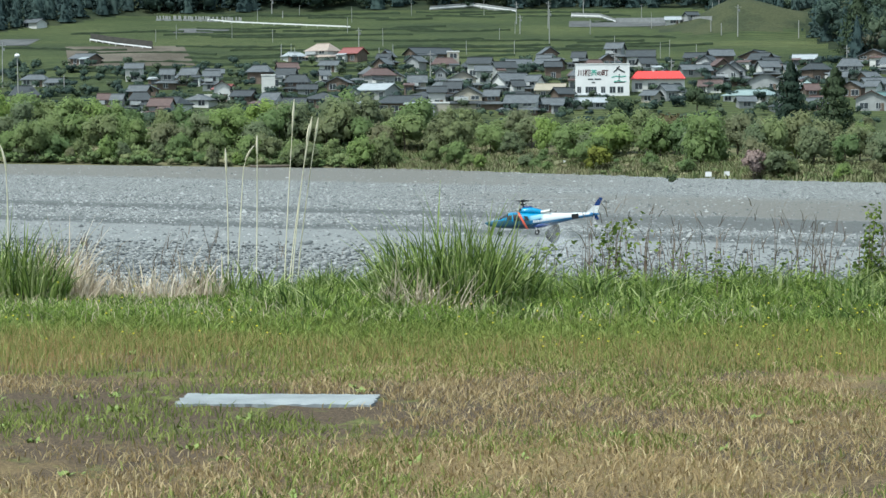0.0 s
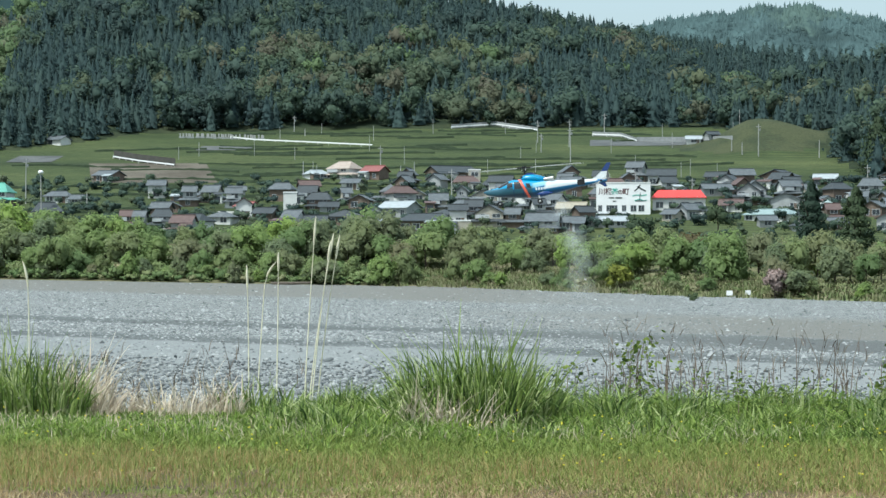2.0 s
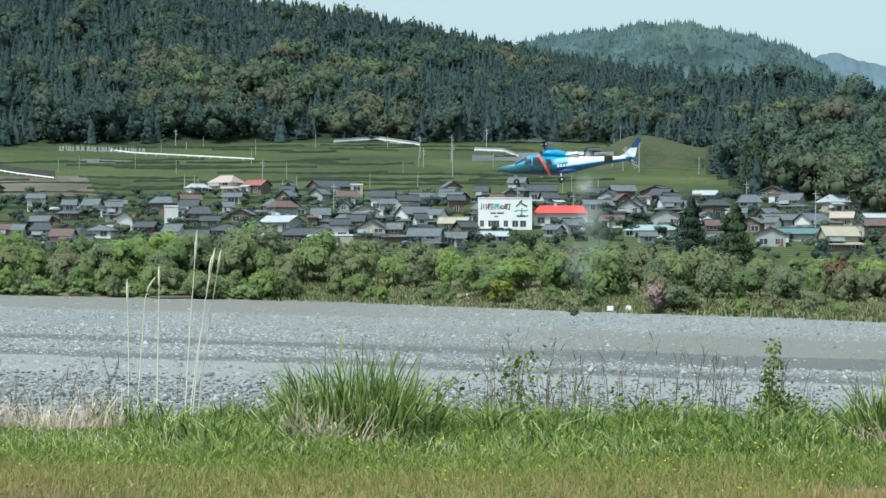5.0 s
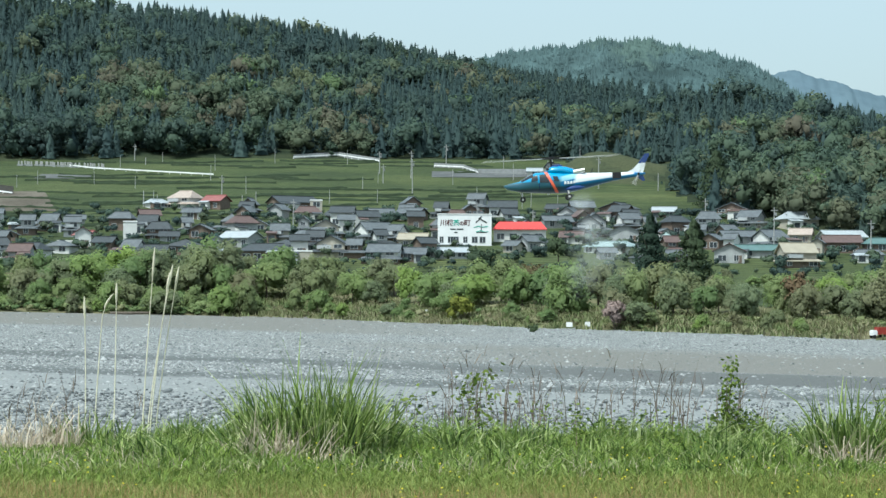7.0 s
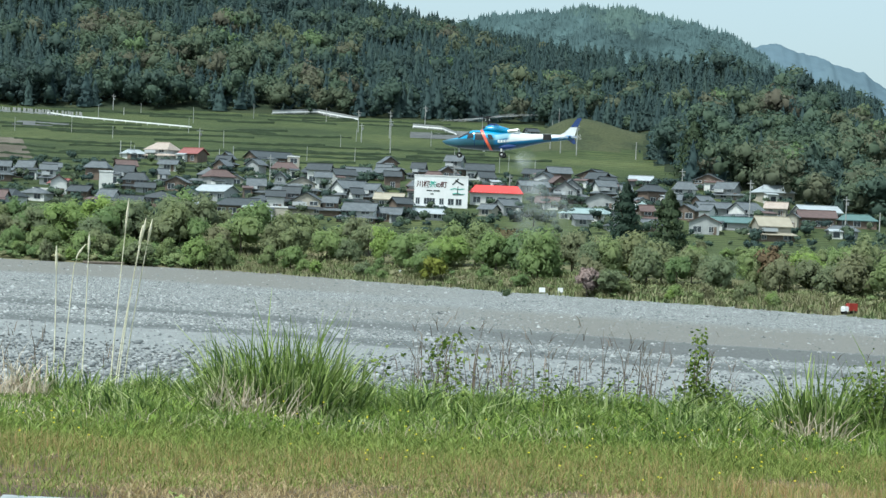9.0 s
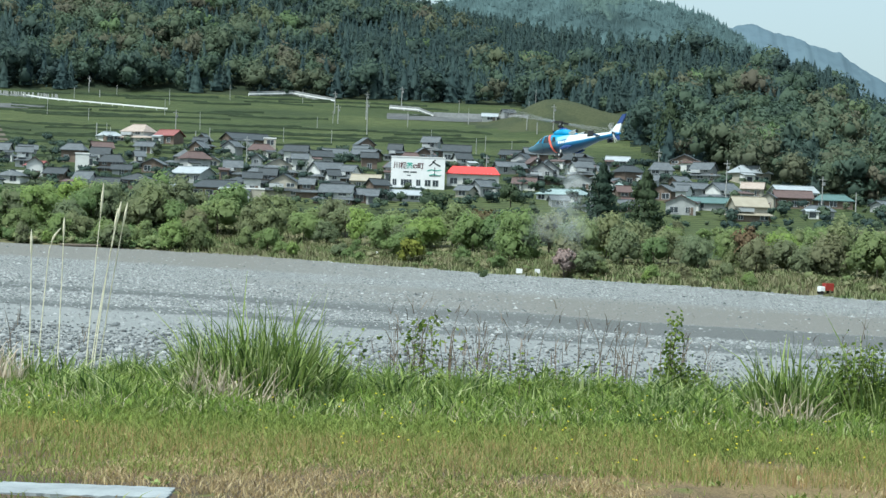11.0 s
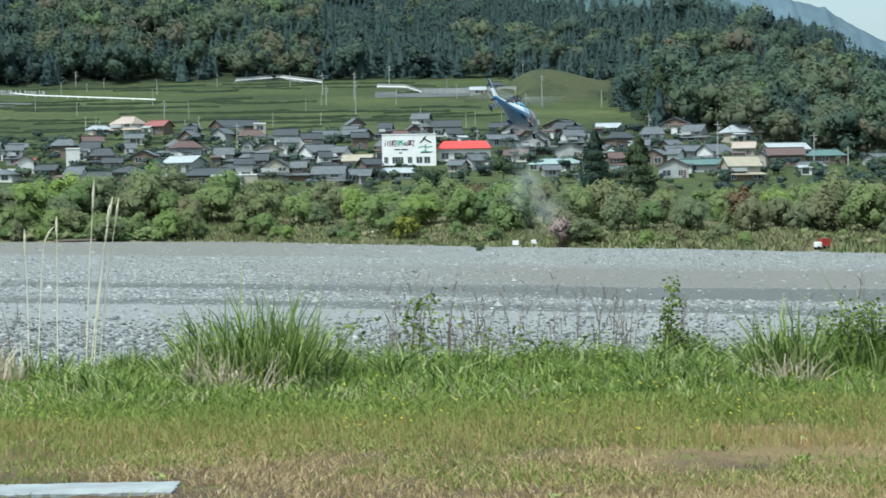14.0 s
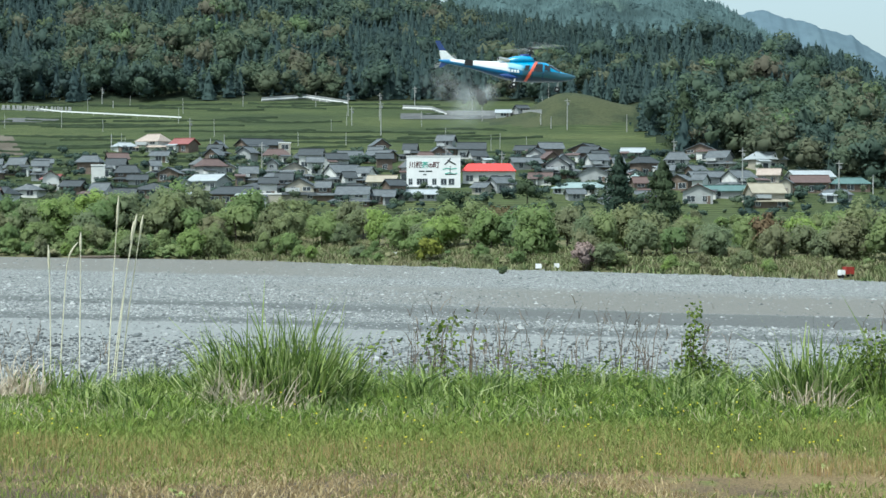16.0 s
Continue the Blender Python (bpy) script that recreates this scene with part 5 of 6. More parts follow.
def make_lawn():
    rng = np.random.default_rng(31)
    x, y = field(rng, 105000, 7.6, 16.6)
    soil = waves(x, y, 0.55, 5)
    bare = np.exp(-((x + 2.3) / 2.2) ** 2 - ((y - 12.1) / 1.7) ** 2) * 0.22
    k = (soil + rng.normal(0, 0.1, len(x)) > 0.4 + bare) & off_slab(x, y)
    x, y = x[k], y[k]
    V, F = blades(rng, x, y, rng.uniform(0.02, 0.06, len(x)), rng.uniform(0.004, 0.01, len(x)), 1.4, 0.5)
    tagged(new("straw_grass", arr_mesh("straw_grass", V, F, M["straw"])), "short dry straw-coloured mown grass on the lawn", "grass", kind="stuff")
    x, y = field(rng, 125000, 7.6, 17.5)
    bare = np.exp(-((x + 2.2) / 2.2) ** 2 - ((y - 12.0) / 1.6) ** 2)
    g = waves(x, y, 0.8, 6) - 0.16 * bare + rng.normal(0, 0.12, len(x)) + np.clip((y - 13.2) / 5, 0, 0.5) - np.where(y < 10.6, 0.04, 0)
    k = (g > 0.61) & off_slab(x, y)
    x, y = x[k], y[k]
    V, F = blades(rng, x, y, rng.uniform(0.025, 0.07, len(x)) * (1 + np.clip((y - 14) / 3, 0, 1)), rng.uniform(0.005, 0.01, len(x)), 1.1, 0.5)
    tagged(new("lawn_grass", arr_mesh("lawn_grass", V, F, M["green"])), "short green mown grass in patches on the lawn", "grass", kind="stuff")
    x, y = field(rng, 42000, 13.9, 16.9)
    k = waves(x, y, 0.5, 7) + rng.normal(0, 0.1, len(x)) > 0.44 + 0.1 * np.abs(y - 15.6)
    x, y = x[k], y[k]
    V, F = blades(rng, x, y, rng.uniform(0.05, 0.14, len(x)), rng.uniform(0.003, 0.006, len(x)), 0.5, 0.3)
    tagged(new("seed_grass", arr_mesh("seed_grass", V, F, M["rust"])), "thin band of reddish seeding grass before the verge", "grass", kind="stuff")
    x, y = field(rng, 76000, 15.9, 20.6, 0.36)
    k = rng.uniform(0, 1, len(x)) < np.clip((y - 15.7) / 1.3, 0.12, 1)
    x, y = x[k], y[k]
    thin = np.clip((-x / y - 0.125) / 0.04, 0, 1) * np.clip((y - 17.2) / 1.2, 0, 1)
    tall = 0.05 + 0.125 * np.clip((y - 16.2) / 2.4, 0, 1) * (0.0 + 2.0 * waves(x, y, 1.6, 8)) * (1 - 0.8 * thin)
    V, F = blades(rng, x, y, tall * rng.uniform(0.45, 1.5, len(x)), rng.uniform(0.008, 0.023, len(x)), 0.75, 0.8)
    tagged(new("verge_grass", arr_mesh("verge_grass", V, F, M["verge"])), "tall bright green grass along the top of the bank", "grass", kind="stuff")
    cx, cy = field(rng, 520, 17.0, 20.6, 0.35)
    m = 42
    x = np.repeat(cx, m) + rng.normal(0, 0.07, 520 * m)
    y = np.repeat(cy, m) + rng.normal(0, 0.05, 520 * m)
    h = np.repeat(rng.uniform(0.12, 0.4, 520) * np.clip((cy - 16.5) / 2.2, 0.35, 1), m) * rng.uniform(0.5, 1.3, 520 * m)
    h = h * (1 - 0.7 * np.clip((-x / y - 0.125) / 0.04, 0, 1))
    V, F = blades(rng, x, y, h, rng.uniform(0.01, 0.026, len(x)), 0.6, 0.9)
    tagged(new("verge_tufts", arr_mesh("verge_tufts", V, F, M["clump"])), "coarse green grass tufts standing in the verge", "grass", kind="stuff")
    x, y = field(rng, 4200, 17.0, 20.6, 0.36)
    V, F = blades(rng, x, y, rng.uniform(0.06, 0.22, len(x)), rng.uniform(0.004, 0.008, len(x)), 0.8, 0.6)
    tagged(new("old_grass", arr_mesh("old_grass", V, F, M["dry"])), "dry pale blades among the tall verge grass", "grass", kind="stuff")


make_lawn()


def leaf_fan(rng, pos, size, tilt=0.6):
    """Broad pointed leaves round given points."""
    n = len(pos)
    a = rng.uniform(0, 2 * math.pi, n)
    d = np.stack([np.cos(a), np.sin(a), rng.uniform(-1.1, tilt, n)], 1)
    d = unit(d)
    s = unit(np.cross(d, rng.normal(0, 1, (n, 3))))
    L = (size * rng.uniform(0.6, 1.3, n))[:, None]
    up = np.cross(s, d)
    v = np.stack([pos, pos + d * L * 0.5 + s * L * 0.32 + up * L * 0.1, pos + d * L, pos + d * L * 0.5 - s * L * 0.32 + up * L * 0.1], 1).reshape(-1, 3)
    k = np.arange(n)[:, None] * 4
    return v, np.concatenate([k + [0, 1, 2], k + [0, 2, 3]])


def rosettes():
    """Low broad-leaved weeds in the lawn, leaf by leaf."""
    rng = np.random.default_rng(33)
    leaves = []
    for i in range(4):
        w = rng.uniform(0.2, 0.34)
        v = [(0, 0, 0), (0.5, w, 0.12), (1, 0, 0.02), (0.5, -w, 0.12), (0.5, 0, 0.05)]
        leaves.append(arr_mesh("leaf", v, [[0, 4, 1], [1, 4, 2], [2, 4, 3], [3, 4, 0]], M["weedleaf"]))
    spots = [(-2.55, 11.9), (-2.35, 11.5), (-1.75, 11.55), (-3.1, 11.9), (-2.7, 12.6), (-1.35, 13.1), (-3.4, 14.2), (2.2, 13.8)]
    for i in range(44):
        x, y = field(rng, 1, 8.8, 15.2, 0.3)
        x, y = spots[i] if i < len(spots) else (float(x[0]), float(y[0]))
        if not off_slab(x, y):
            continue
        ob = new("lawn_weed")
        ob.matrix_basis = pose(x, y, float(ground(x, y)))
        tagged(ob, "low light green broad-leaved weed in the lawn", "weed", "lawn weeds")
        size = rng.uniform(0.025, 0.05)
        for k in range(int(rng.integers(8, 15))):
            lf = new("leaf", leaves[k % 4])
            lf.parent = ob
            s = size * rng.uniform(0.6, 1.3)
            lf.matrix_basis = pose(rng.normal(0, 0.025), rng.normal(0, 0.025), 0.005, 0, -rng.uniform(15, 65), rng.uniform(0, 360)) @ Matrix.Diagonal((s, s, s, 1))


M["weedleaf"] = worn("light_weed_leaf", (0.22, 0.29, 0.08), 0.6, 20, 0.3)
rosettes()


def silver_grass(x, y, r, h, n, seed, label="arching clump of tall green silver grass", mat="clump"):
    rng = np.random.default_rng(seed)
    a, q = rng.uniform(0, 6.28, n), r * np.sqrt(rng.uniform(0, 1, n))
    px, py = np.cos(a) * q * 0.95, np.sin(a) * q * 0.5
    hh = h * rng.uniform(0.4, 1.22, n) * (1 - 0.35 * (q / r) ** 2)
    d = np.stack([px, py * 0.6, np.zeros(n)], 1) / r
    d = d * 0.3 + rng.normal(0, 0.15, (n, 3)) * [1, 1, 0]
    if mat == "dry":
        d = d + rng.normal(0, 0.28, (n, 3)) * [1, 0.6, 0]
    w = rng.uniform(0.012, 0.026, n) * (0.7 if mat == "dry" else 1.0)
    b = rng.uniform(0, 6.28, n)
    s = np.stack([np.cos(b), np.sin(b) * 0.4, np.zeros(n)], 1) * (w / 2)[:, None]
    base = np.stack([px, py, np.zeros(n)], 1)
    pts, fl = [], [0.0, 0.4, 0.72, 1.0]
    droop = rng.uniform(0.05, 0.85, n)
    for f in fl:
        c = base + d * (hh * f ** 1.7 * 1.1)[:, None]
        c[:, 2] += hh * (f - droop * f ** 3 * 0.8)
        pts.append((c - s * (1 - 0.9 * f * f), c + s * (1 - 0.9 * f * f)))
    v = np.stack([e for pr in pts for e in pr], 1).reshape(-1, 3)
    ob = new("grass_clump")
    ob.matrix_basis = pose(x, y, float(ground(x, y)) - 0.02)
    tagged(ob, label, "grass clump", "grass clumps")
    tufts = 7 if n > 300 else 4
    turn = (a / 6.2832 * tufts).astype(int) % tufts
    for j in range(tufts):
        own = np.where(turn == j)[0]
        k = np.arange(len(own))[:, None] * 8
        tris = np.concatenate([k + o for q in range(3) for o in ([2 * q, 2 * q + 1, 2 * q + 3], [2 * q, 2 * q + 3, 2 * q + 2])])
        part("blade_tuft", arr_mesh("blade_tuft", v.reshape(n, 8, 3)[own].reshape(-1, 3), tris, M[mat]), None, ob)


silver_grass(-1.07, 18.5, 0.62, 1.04, 1150, 61)
silver_grass(-1.5, 18.8, 0.36, 0.82, 360, 62)
silver_grass(-0.68, 18.6, 0.38, 0.98, 430, 63)
silver_grass(-5.35, 19.9, 0.5, 1.0, 460, 64)
silver_grass(-5.0, 19.8, 0.35, 0.75, 350, 68)
silver_grass(3.45, 18.3, 0.36, 0.86, 560, 65)
silver_grass(4.15, 18.5, 0.42, 0.9, 420, 66)
silver_grass(4.85, 18.6, 0.45, 0.85, 420, 67)
silver_grass(-3.2, 20.6, 0.5, 0.5, 260, 69)
silver_grass(-1.15, 18.1, 0.42, 0.5, 130, 70, "dry pale blades at the foot of the green clump", "dry")
silver_grass(-1.45, 18.15, 0.3, 0.62, 90, 78, "dry pale blades at the foot of the green clump", "dry")
silver_grass(3.4, 18.0, 0.3, 0.55, 90, 71, "dry pale blades in a green clump", "dry")
for i, px in enumerate((-4.75, -4.5, -4.2, -3.9, -3.55, -4.95)):
    silver_grass(px, 20.0 + 0.3 * (i % 3), 0.3, (0.8, 0.55, 0.42, 0.5, 0.62, 0.85)[i], (210, 120, 90, 110, 130, 210)[i], 72 + i, "clump of dry pinkish-tan grass stalks", "dry")


def reed(x, y, top, dx, plume=0.16, curl=0.0):
    """A tall dry reed: a thin tapered stem and a narrow seed head."""
    ob = new("reed")
    z = float(ground(x, y))
    ob.matrix_basis = pose(x, y, z)
    tagged(ob, "tall dry straw-coloured reed with a thin seed head", "reed", "dry reeds")
    h = top - z
    for nm, f0, f1, r0, r1 in (("stem", 0, 1, 0.0075, 0.004), ("seed_head", 1 - plume / h, 1.0, 0.008, 0.004)):
        vs, fs = [], []
        for i in range(13):
            f = f0 + (f1 - f0) * i / 12
            hook = curl * max(0, (f - 0.8) / 0.2) ** 2
            c = (dx * f ** 1.4 + hook, 0.05 * math.sin(f * 3), h * f - abs(hook) * 0.5 - 0.02)
            rr = r0 + (r1 - r0) * i / 12 + (0.008 * math.sin(i / 12 * 3.14) if nm == "seed_head" else 0)
            for j in range(5):
                g = j / 5 * 6.283
                vs.append((c[0] + math.cos(g) * rr, c[1] + math.sin(g) * rr, c[2]))
            if i:
                b = (i - 1) * 5
                fs += [[b + j, b + (j + 1) % 5, b + 5 + (j + 1) % 5, b + 5 + j] for j in range(5)]
        part(nm, arr_mesh(nm, vs, fs, M["reed"]), None, ob)


RY = 22.5
reed(-0.1345 * RY, RY, 1.5 + 0.0205 * RY, 0.12, 0.3)
reed(-0.1330 * RY, RY + 0.1, 1.5 + 0.0125 * RY, 0.26, 0.22)
reed(-0.1312 * RY, RY, 1.5 + 0.009 * RY, 0.2, 0.2)
reed(-0.1295 * RY, RY + 0.15, 1.5 + 0.012 * RY, 0.24, 0.25)
reed(-0.1605 * RY, RY, 1.5 - 0.002 * RY, -0.02, 0.25)
reed(-0.1475 * RY, RY, 1.5 + 0.004 * RY, 0.02, 0.2)
reed(-0.158 * RY, RY + 0.2, 1.5 + 0.0015 * RY, 0.1, 0.2, 0.1)
reed(-0.264 * RY, RY, 1.5 + 0.001 * RY, -0.02, 0.3, -0.05)
reed(0.2385 * RY, RY, 1.5 - 0.0085 * RY, 0.0, 0.4)
reed(0.2415 * RY, RY, 1.5 - 0.008 * RY, 0.02, 0.3)
reed(0.2755 * RY, RY, 1.5 - 0.012 * RY, 0.05, 0.3)


def bare_stalks():
    rng = np.random.default_rng(81)
    n = 138
    u = np.concatenate([rng.uniform(0.0, 0.15, 100), rng.uniform(-0.26, -0.1, 22), rng.uniform(0.2, 0.31, 16)])
    for i in range(n):
        y = rng.uniform(21.5, 23.5)
        x = u[i] * y
        h = rng.uniform(0.45, 1.15) * (1.0 if u[i] > 0 else 0.75)
        V, F = blades(rng, np.array([0.0]), np.array([0.0]), np.array([h]), np.array([0.011]), 0.35, 0.2, np.zeros(1))
        m = int(rng.integers(2, 6))
        f = rng.uniform(0.4, 0.95, m)
        P = V[[0]] * (1 - f[:, None]) + V[[4]] * f[:, None]
        W, G = blades(rng, P[:, 0], P[:, 1], rng.uniform(0.06, 0.2, m), np.full(m, 0.009), 1.2, 0.2, P[:, 2])
        ob = new("dry_stalk", arr_mesh("dry_stalk", np.concatenate([V, W]), np.concatenate([F, G + len(V)]), M["stalk"]))
        ob.matrix_basis = pose(x, y, float(ground(x, y)))
        tagged(ob, "thin bare brown stalk on the edge of the bank", "stalk", "bare stalks")


bare_stalks()


def weed(x, y, h, wide, n, size, seed, label):
    """A leafy weed: a few thin stems with broad leaves along them."""
    rng = np.random.default_rng(seed)
    ob = new("leafy_weed")
    ob.matrix_basis = pose(x, y, float(ground(x, y)))
    tagged(ob, label, "weed", "leafy weeds")
    k = max(3, int(wide * 14))
    V, F = blades(rng, rng.uniform(-wide / 4, wide / 4, k), rng.uniform(-0.05, 0.05, k), h * rng.uniform(0.7, 1, k), np.full(k, 0.012), 0.25, 0.2, np.zeros(k))
    part("stem", arr_mesh("stem", V, F, M["stalk"]), None, ob)
    f = rng.uniform(0.25, 1.0, n)
    s = rng.integers(0, k, n)
    b, t = V.reshape(k, 5, 3)[:, 0], V.reshape(k, 5, 3)[:, 4]
    P = b[s] * (1 - f[:, None]) + t[s] * f[:, None] + rng.normal(0, 0.36, (n, 3)) * [wide, 0.3 * wide, 0.12]
    V, F = leaf_fan(rng, P, size, 0.3)
    part("leaves", arr_mesh("leaves", V, F, M["leaf"]), None, ob)


weed(0.0175 * 22, 22.0, 0.95, 0.22, 170, 0.065, 91, "green vine-like weed climbing dead stalks")
weed(0.033 * 22, 22.0, 0.8, 0.15, 20, 0.05, 92, "thin weed with a few green leaves")
weed(0.047 * 22, 21.6, 0.55, 0.2, 80, 0.05, 93, "small leafy green weed on the bank")
weed(0.062 * 22, 21.6, 0.52, 0.2, 60, 0.05, 94, "small leafy green weed on the bank")
weed(0.098 * 22, 21.6, 0.5, 0.25, 80, 0.05, 95, "small leafy green weed on the bank")
weed(0.1335 * 20, 20.0, 0.93, 0.11, 420, 0.045, 96, "dense leafy green weed standing upright")
weed(0.1375 * 20, 20.0, 0.5, 0.3, 520, 0.045, 97, "dense leafy green weed standing upright")
weed(0.222 * 18.5, 18.5, 0.78, 0.5, 1500, 0.042, 98, "broad leafy green shrub on the bank")
weed(0.265 * 18.5, 18.5, 0.8, 0.75, 2200, 0.042, 99, "broad leafy green shrub on the bank")
weed(-0.012 * 20, 20.6, 0.65, 0.2, 40, 0.055, 100, "small leafy green weed beside the grass clump")

weed(-0.311 * 19, 19.0, 0.95, 0.3, 260, 0.06, 101, "tall broad-leaved green shrub on the bank")
wr = random.Random(19)
for i in range(30):
    wu = wr.choice((wr.uniform(0.015, 0.2), wr.uniform(0.015, 0.27), wr.uniform(-0.09, -0.07)))
    wy = wr.uniform(18.9, 20.8)
    weed(wu * wy, wy, wr.uniform(0.22, 0.42), wr.uniform(0.16, 0.34), wr.randint(90, 190), wr.uniform(0.035, 0.055), 200 + i, "low leafy green weed among the verge grass")


def flowers():
    rng = np.random.default_rng(55)
    x, y = field(rng, 230, 14.5, 18.5, 0.33)
    k = (waves(x, y, 0.6, 9) > 0.5) | (x > 1.0)
    x, y = x[k], y[k]
    h = 0.06 + 0.12 * np.clip((y - 15) / 4, 0, 1)
    V, F, _, _ = strewn([(ICO_V * [0.0095, 0.0095, 0.006], ICO_F, ICO_V)], np.stack([x, y, ground(x, y) + h * rng.uniform(0.8, 1.8, len(x))], 1), np.ones((len(x), 2)), np.zeros(len(x)), 6)
    S, G = blades(rng, x, y, h * 1.6, np.full(len(x), 0.005), 0.1, 0.0)
    me = arr_mesh("yellow_flowers", np.concatenate([V, S]), np.concatenate([F, G + len(V)]), [M["flower"], M["verge"]], np.concatenate([np.zeros(len(F)), np.ones(len(G))]))
    tagged(new("yellow_flowers", me), "tiny yellow flowers dotted along the verge", "flowers", kind="stuff")


flowers()


def slab(x, y, w, d, turn, label, seed):
    rng = random.Random(seed)
    bm = bmesh.new()
    bmesh.ops.create_grid(bm, x_segments=28, y_segments=10, size=0.5)
    for v in bm.verts:
        ex, ey = abs(v.co.x) > 0.49, abs(v.co.y) > 0.49
        v.co.x, v.co.y = v.co.x * w, v.co.y * d
        v.co.z = 0.022 + rng.uniform(-0.002, 0.002)
        if ex or ey:
            v.co.x += rng.uniform(-0.012, 0.012)
            v.co.y += rng.uniform(-0.012, 0.012)
            v.co.z -= rng.uniform(0.002, 0.008)
    r = bmesh.ops.extrude_face_region(bm, geom=bm.faces[:])
    for v in r["geom"]:
        if isinstance(v, bmesh.types.BMVert):
            v.co.z = -0.06
    ob = new("concrete_slab")
    ob.matrix_basis = pose(x, y, 0, 0, 0, turn)
    tagged(ob, label, "slab")
    part("slab", bm, M["slab"], ob)


M["slab"] = worn("weathered_pale_concrete", (0.27, 0.295, 0.305), 0.85, 5, 0.3)
slab(-1.71, 12.42, 1.13, 0.5, 0, "flat pale grey concrete slab set in the lawn", 1)
slab(3.25, 10.95, 0.55, 0.2, 4, "small grey concrete slab sunk in the lawn", 2)


def pebbly(x, y):
    """How thickly stones lie: strips along the bed, as in the gravel's own strips."""
    s = y + 0.4 * x + 7
    f = (s - 87) / 400
    side = np.clip((x + 22) / 38, 0, 1)
    near = np.interp(f, [-0.2, 0.07, 0.1, 0.145, 0.15, 0.2], [1, 1, 0.3, 0.25, 0.4, 0.8])
    left = np.where(f < 0.2, near, np.interp(f, [0.2, 0.218, 0.226, 0.25, 0.262, 0.5, 0.56], [0.9, 0.9, 0.25, 0.25, 0.9, 0.8, 0.15]))
    right = np.where(f < 0.197, near, np.interp(f, [0.197, 0.21, 0.28, 0.38, 0.46], [0.6, 0.03, 0.05, 0.05, 0.8]))
    return left * (1 - side) + right * side


def stones():
    """Cobbles that stand out of the gravel."""
    rng = np.random.default_rng(44)
    sh, low = [], []
    oct_v = np.array([[1, 0, 0], [0, 1, 0], [-1, 0, 0], [0, -1, 0], [0, 0, 1], [0, 0, -0.6]], float)
    oct_f = np.array([[0, 1, 4], [1, 2, 4], [2, 3, 4], [3, 0, 4]])
    for i in range(6):
        sh.append((ICO_V * rng.uniform(0.75, 1.2, (len(ICO_V), 1)) * [1.0, 0.8, 0.66], ICO_F, ICO_V))
        low.append((oct_v * rng.uniform(0.75, 1.25, (6, 1)) * [1.0, 0.85, 0.7], oct_f, oct_v))
    n = Nodes("river_stone", 0.85, 0, 0.2)
    isle = n.t.nodes.new("ShaderNodeNewGeometry").outputs["Random Per Island"]
    c = n.ramp(isle, [(0, (0.07, 0.075, 0.078)), (0.3, (0.14, 0.15, 0.153)), (0.7, (0.235, 0.247, 0.25)), (1, (0.38, 0.39, 0.385))])
    c = n.mix(0.3, c, n.ramp(n.noise(n.place(), 12, 4), [(0.3, (0.6,) * 3), (0.7, (1.2,) * 3)]), "MULTIPLY")
    skin = n.done(c)
    vs, fs, k0 = [], [], 0
    for kinds, y0, y1, count, big in ((sh, 58, 128, 26000, 0.95), (low, 128, 230, 52000, 1.0), (low, 230, 430, 26000, 1.25)):
        y = np.sqrt(rng.uniform(y0 ** 2, y1 ** 2, count))
        x = rng.uniform(-0.34, 0.29, len(y)) * y
        k = (rng.uniform(0, 1, len(x)) < pebbly(x, y)) & (y < bank(x) - 2)
        x, y = x[k], y[k]
        s = np.exp(rng.normal(-2.45, 0.42, len(x))) * big
        v, f, _, _ = strewn(kinds, np.stack([x, y, ground(x, y) + 0.02], 1), np.stack([s, s], 1), np.zeros(len(x)), 7)
        vs.append(v)
        fs.append(f + k0)
        k0 += len(v)
    bed_of_stones = tagged(new("river_stones", arr_mesh("river_stones", np.concatenate(vs), np.concatenate(fs), skin)), "grey rounded river stones on the gravel bed", "stones", kind="stuff")
    shapes = [arr_mesh("stone", v, f, skin) for v, f, _ in sh]
    made = 0
    while made < 260:
        py = math.sqrt(rng.uniform(78 ** 2, 112 ** 2))
        px = rng.uniform(-0.3, 0.26) * py
        if rng.uniform(0, 1) > float(pebbly(np.array(px), np.array(py))):
            continue
        o = new("stone", shapes[made % 6])
        o.parent = bed_of_stones
        k = rng.uniform(0.13, 0.3)
        o.matrix_basis = pose(px, py, float(ground(px, py)) + 0.03, 0, 0, rng.uniform(0, 360)) @ Matrix.Diagonal((k, k, k, 1))
        made += 1


stones()


# ---------------------------------------------------------------- the model helicopter
HULL = [(0.56, -0.02, 0.010, 0.010), (0.51, -0.03, 0.036, 0.033), (0.38, -0.035, 0.074, 0.06), (0.27, -0.012, 0.104, 0.096), (0.184, 0.0, 0.124, 0.117), (0.06, -0.006, 0.132, 0.123), (-0.05, -0.014, 0.133, 0.122),
        (-0.16, -0.022, 0.13, 0.116), (-0.27, -0.018, 0.118, 0.103), (-0.42, -0.008, 0.092, 0.087), (-0.55, 0.003, 0.07, 0.067), (-0.7, 0.016, 0.05, 0.048),
        (-0.853, 0.022, 0.038, 0.038), (-1.0, 0.026, 0.026, 0.024), (-1.08, 0.03, 0.010, 0.010)]


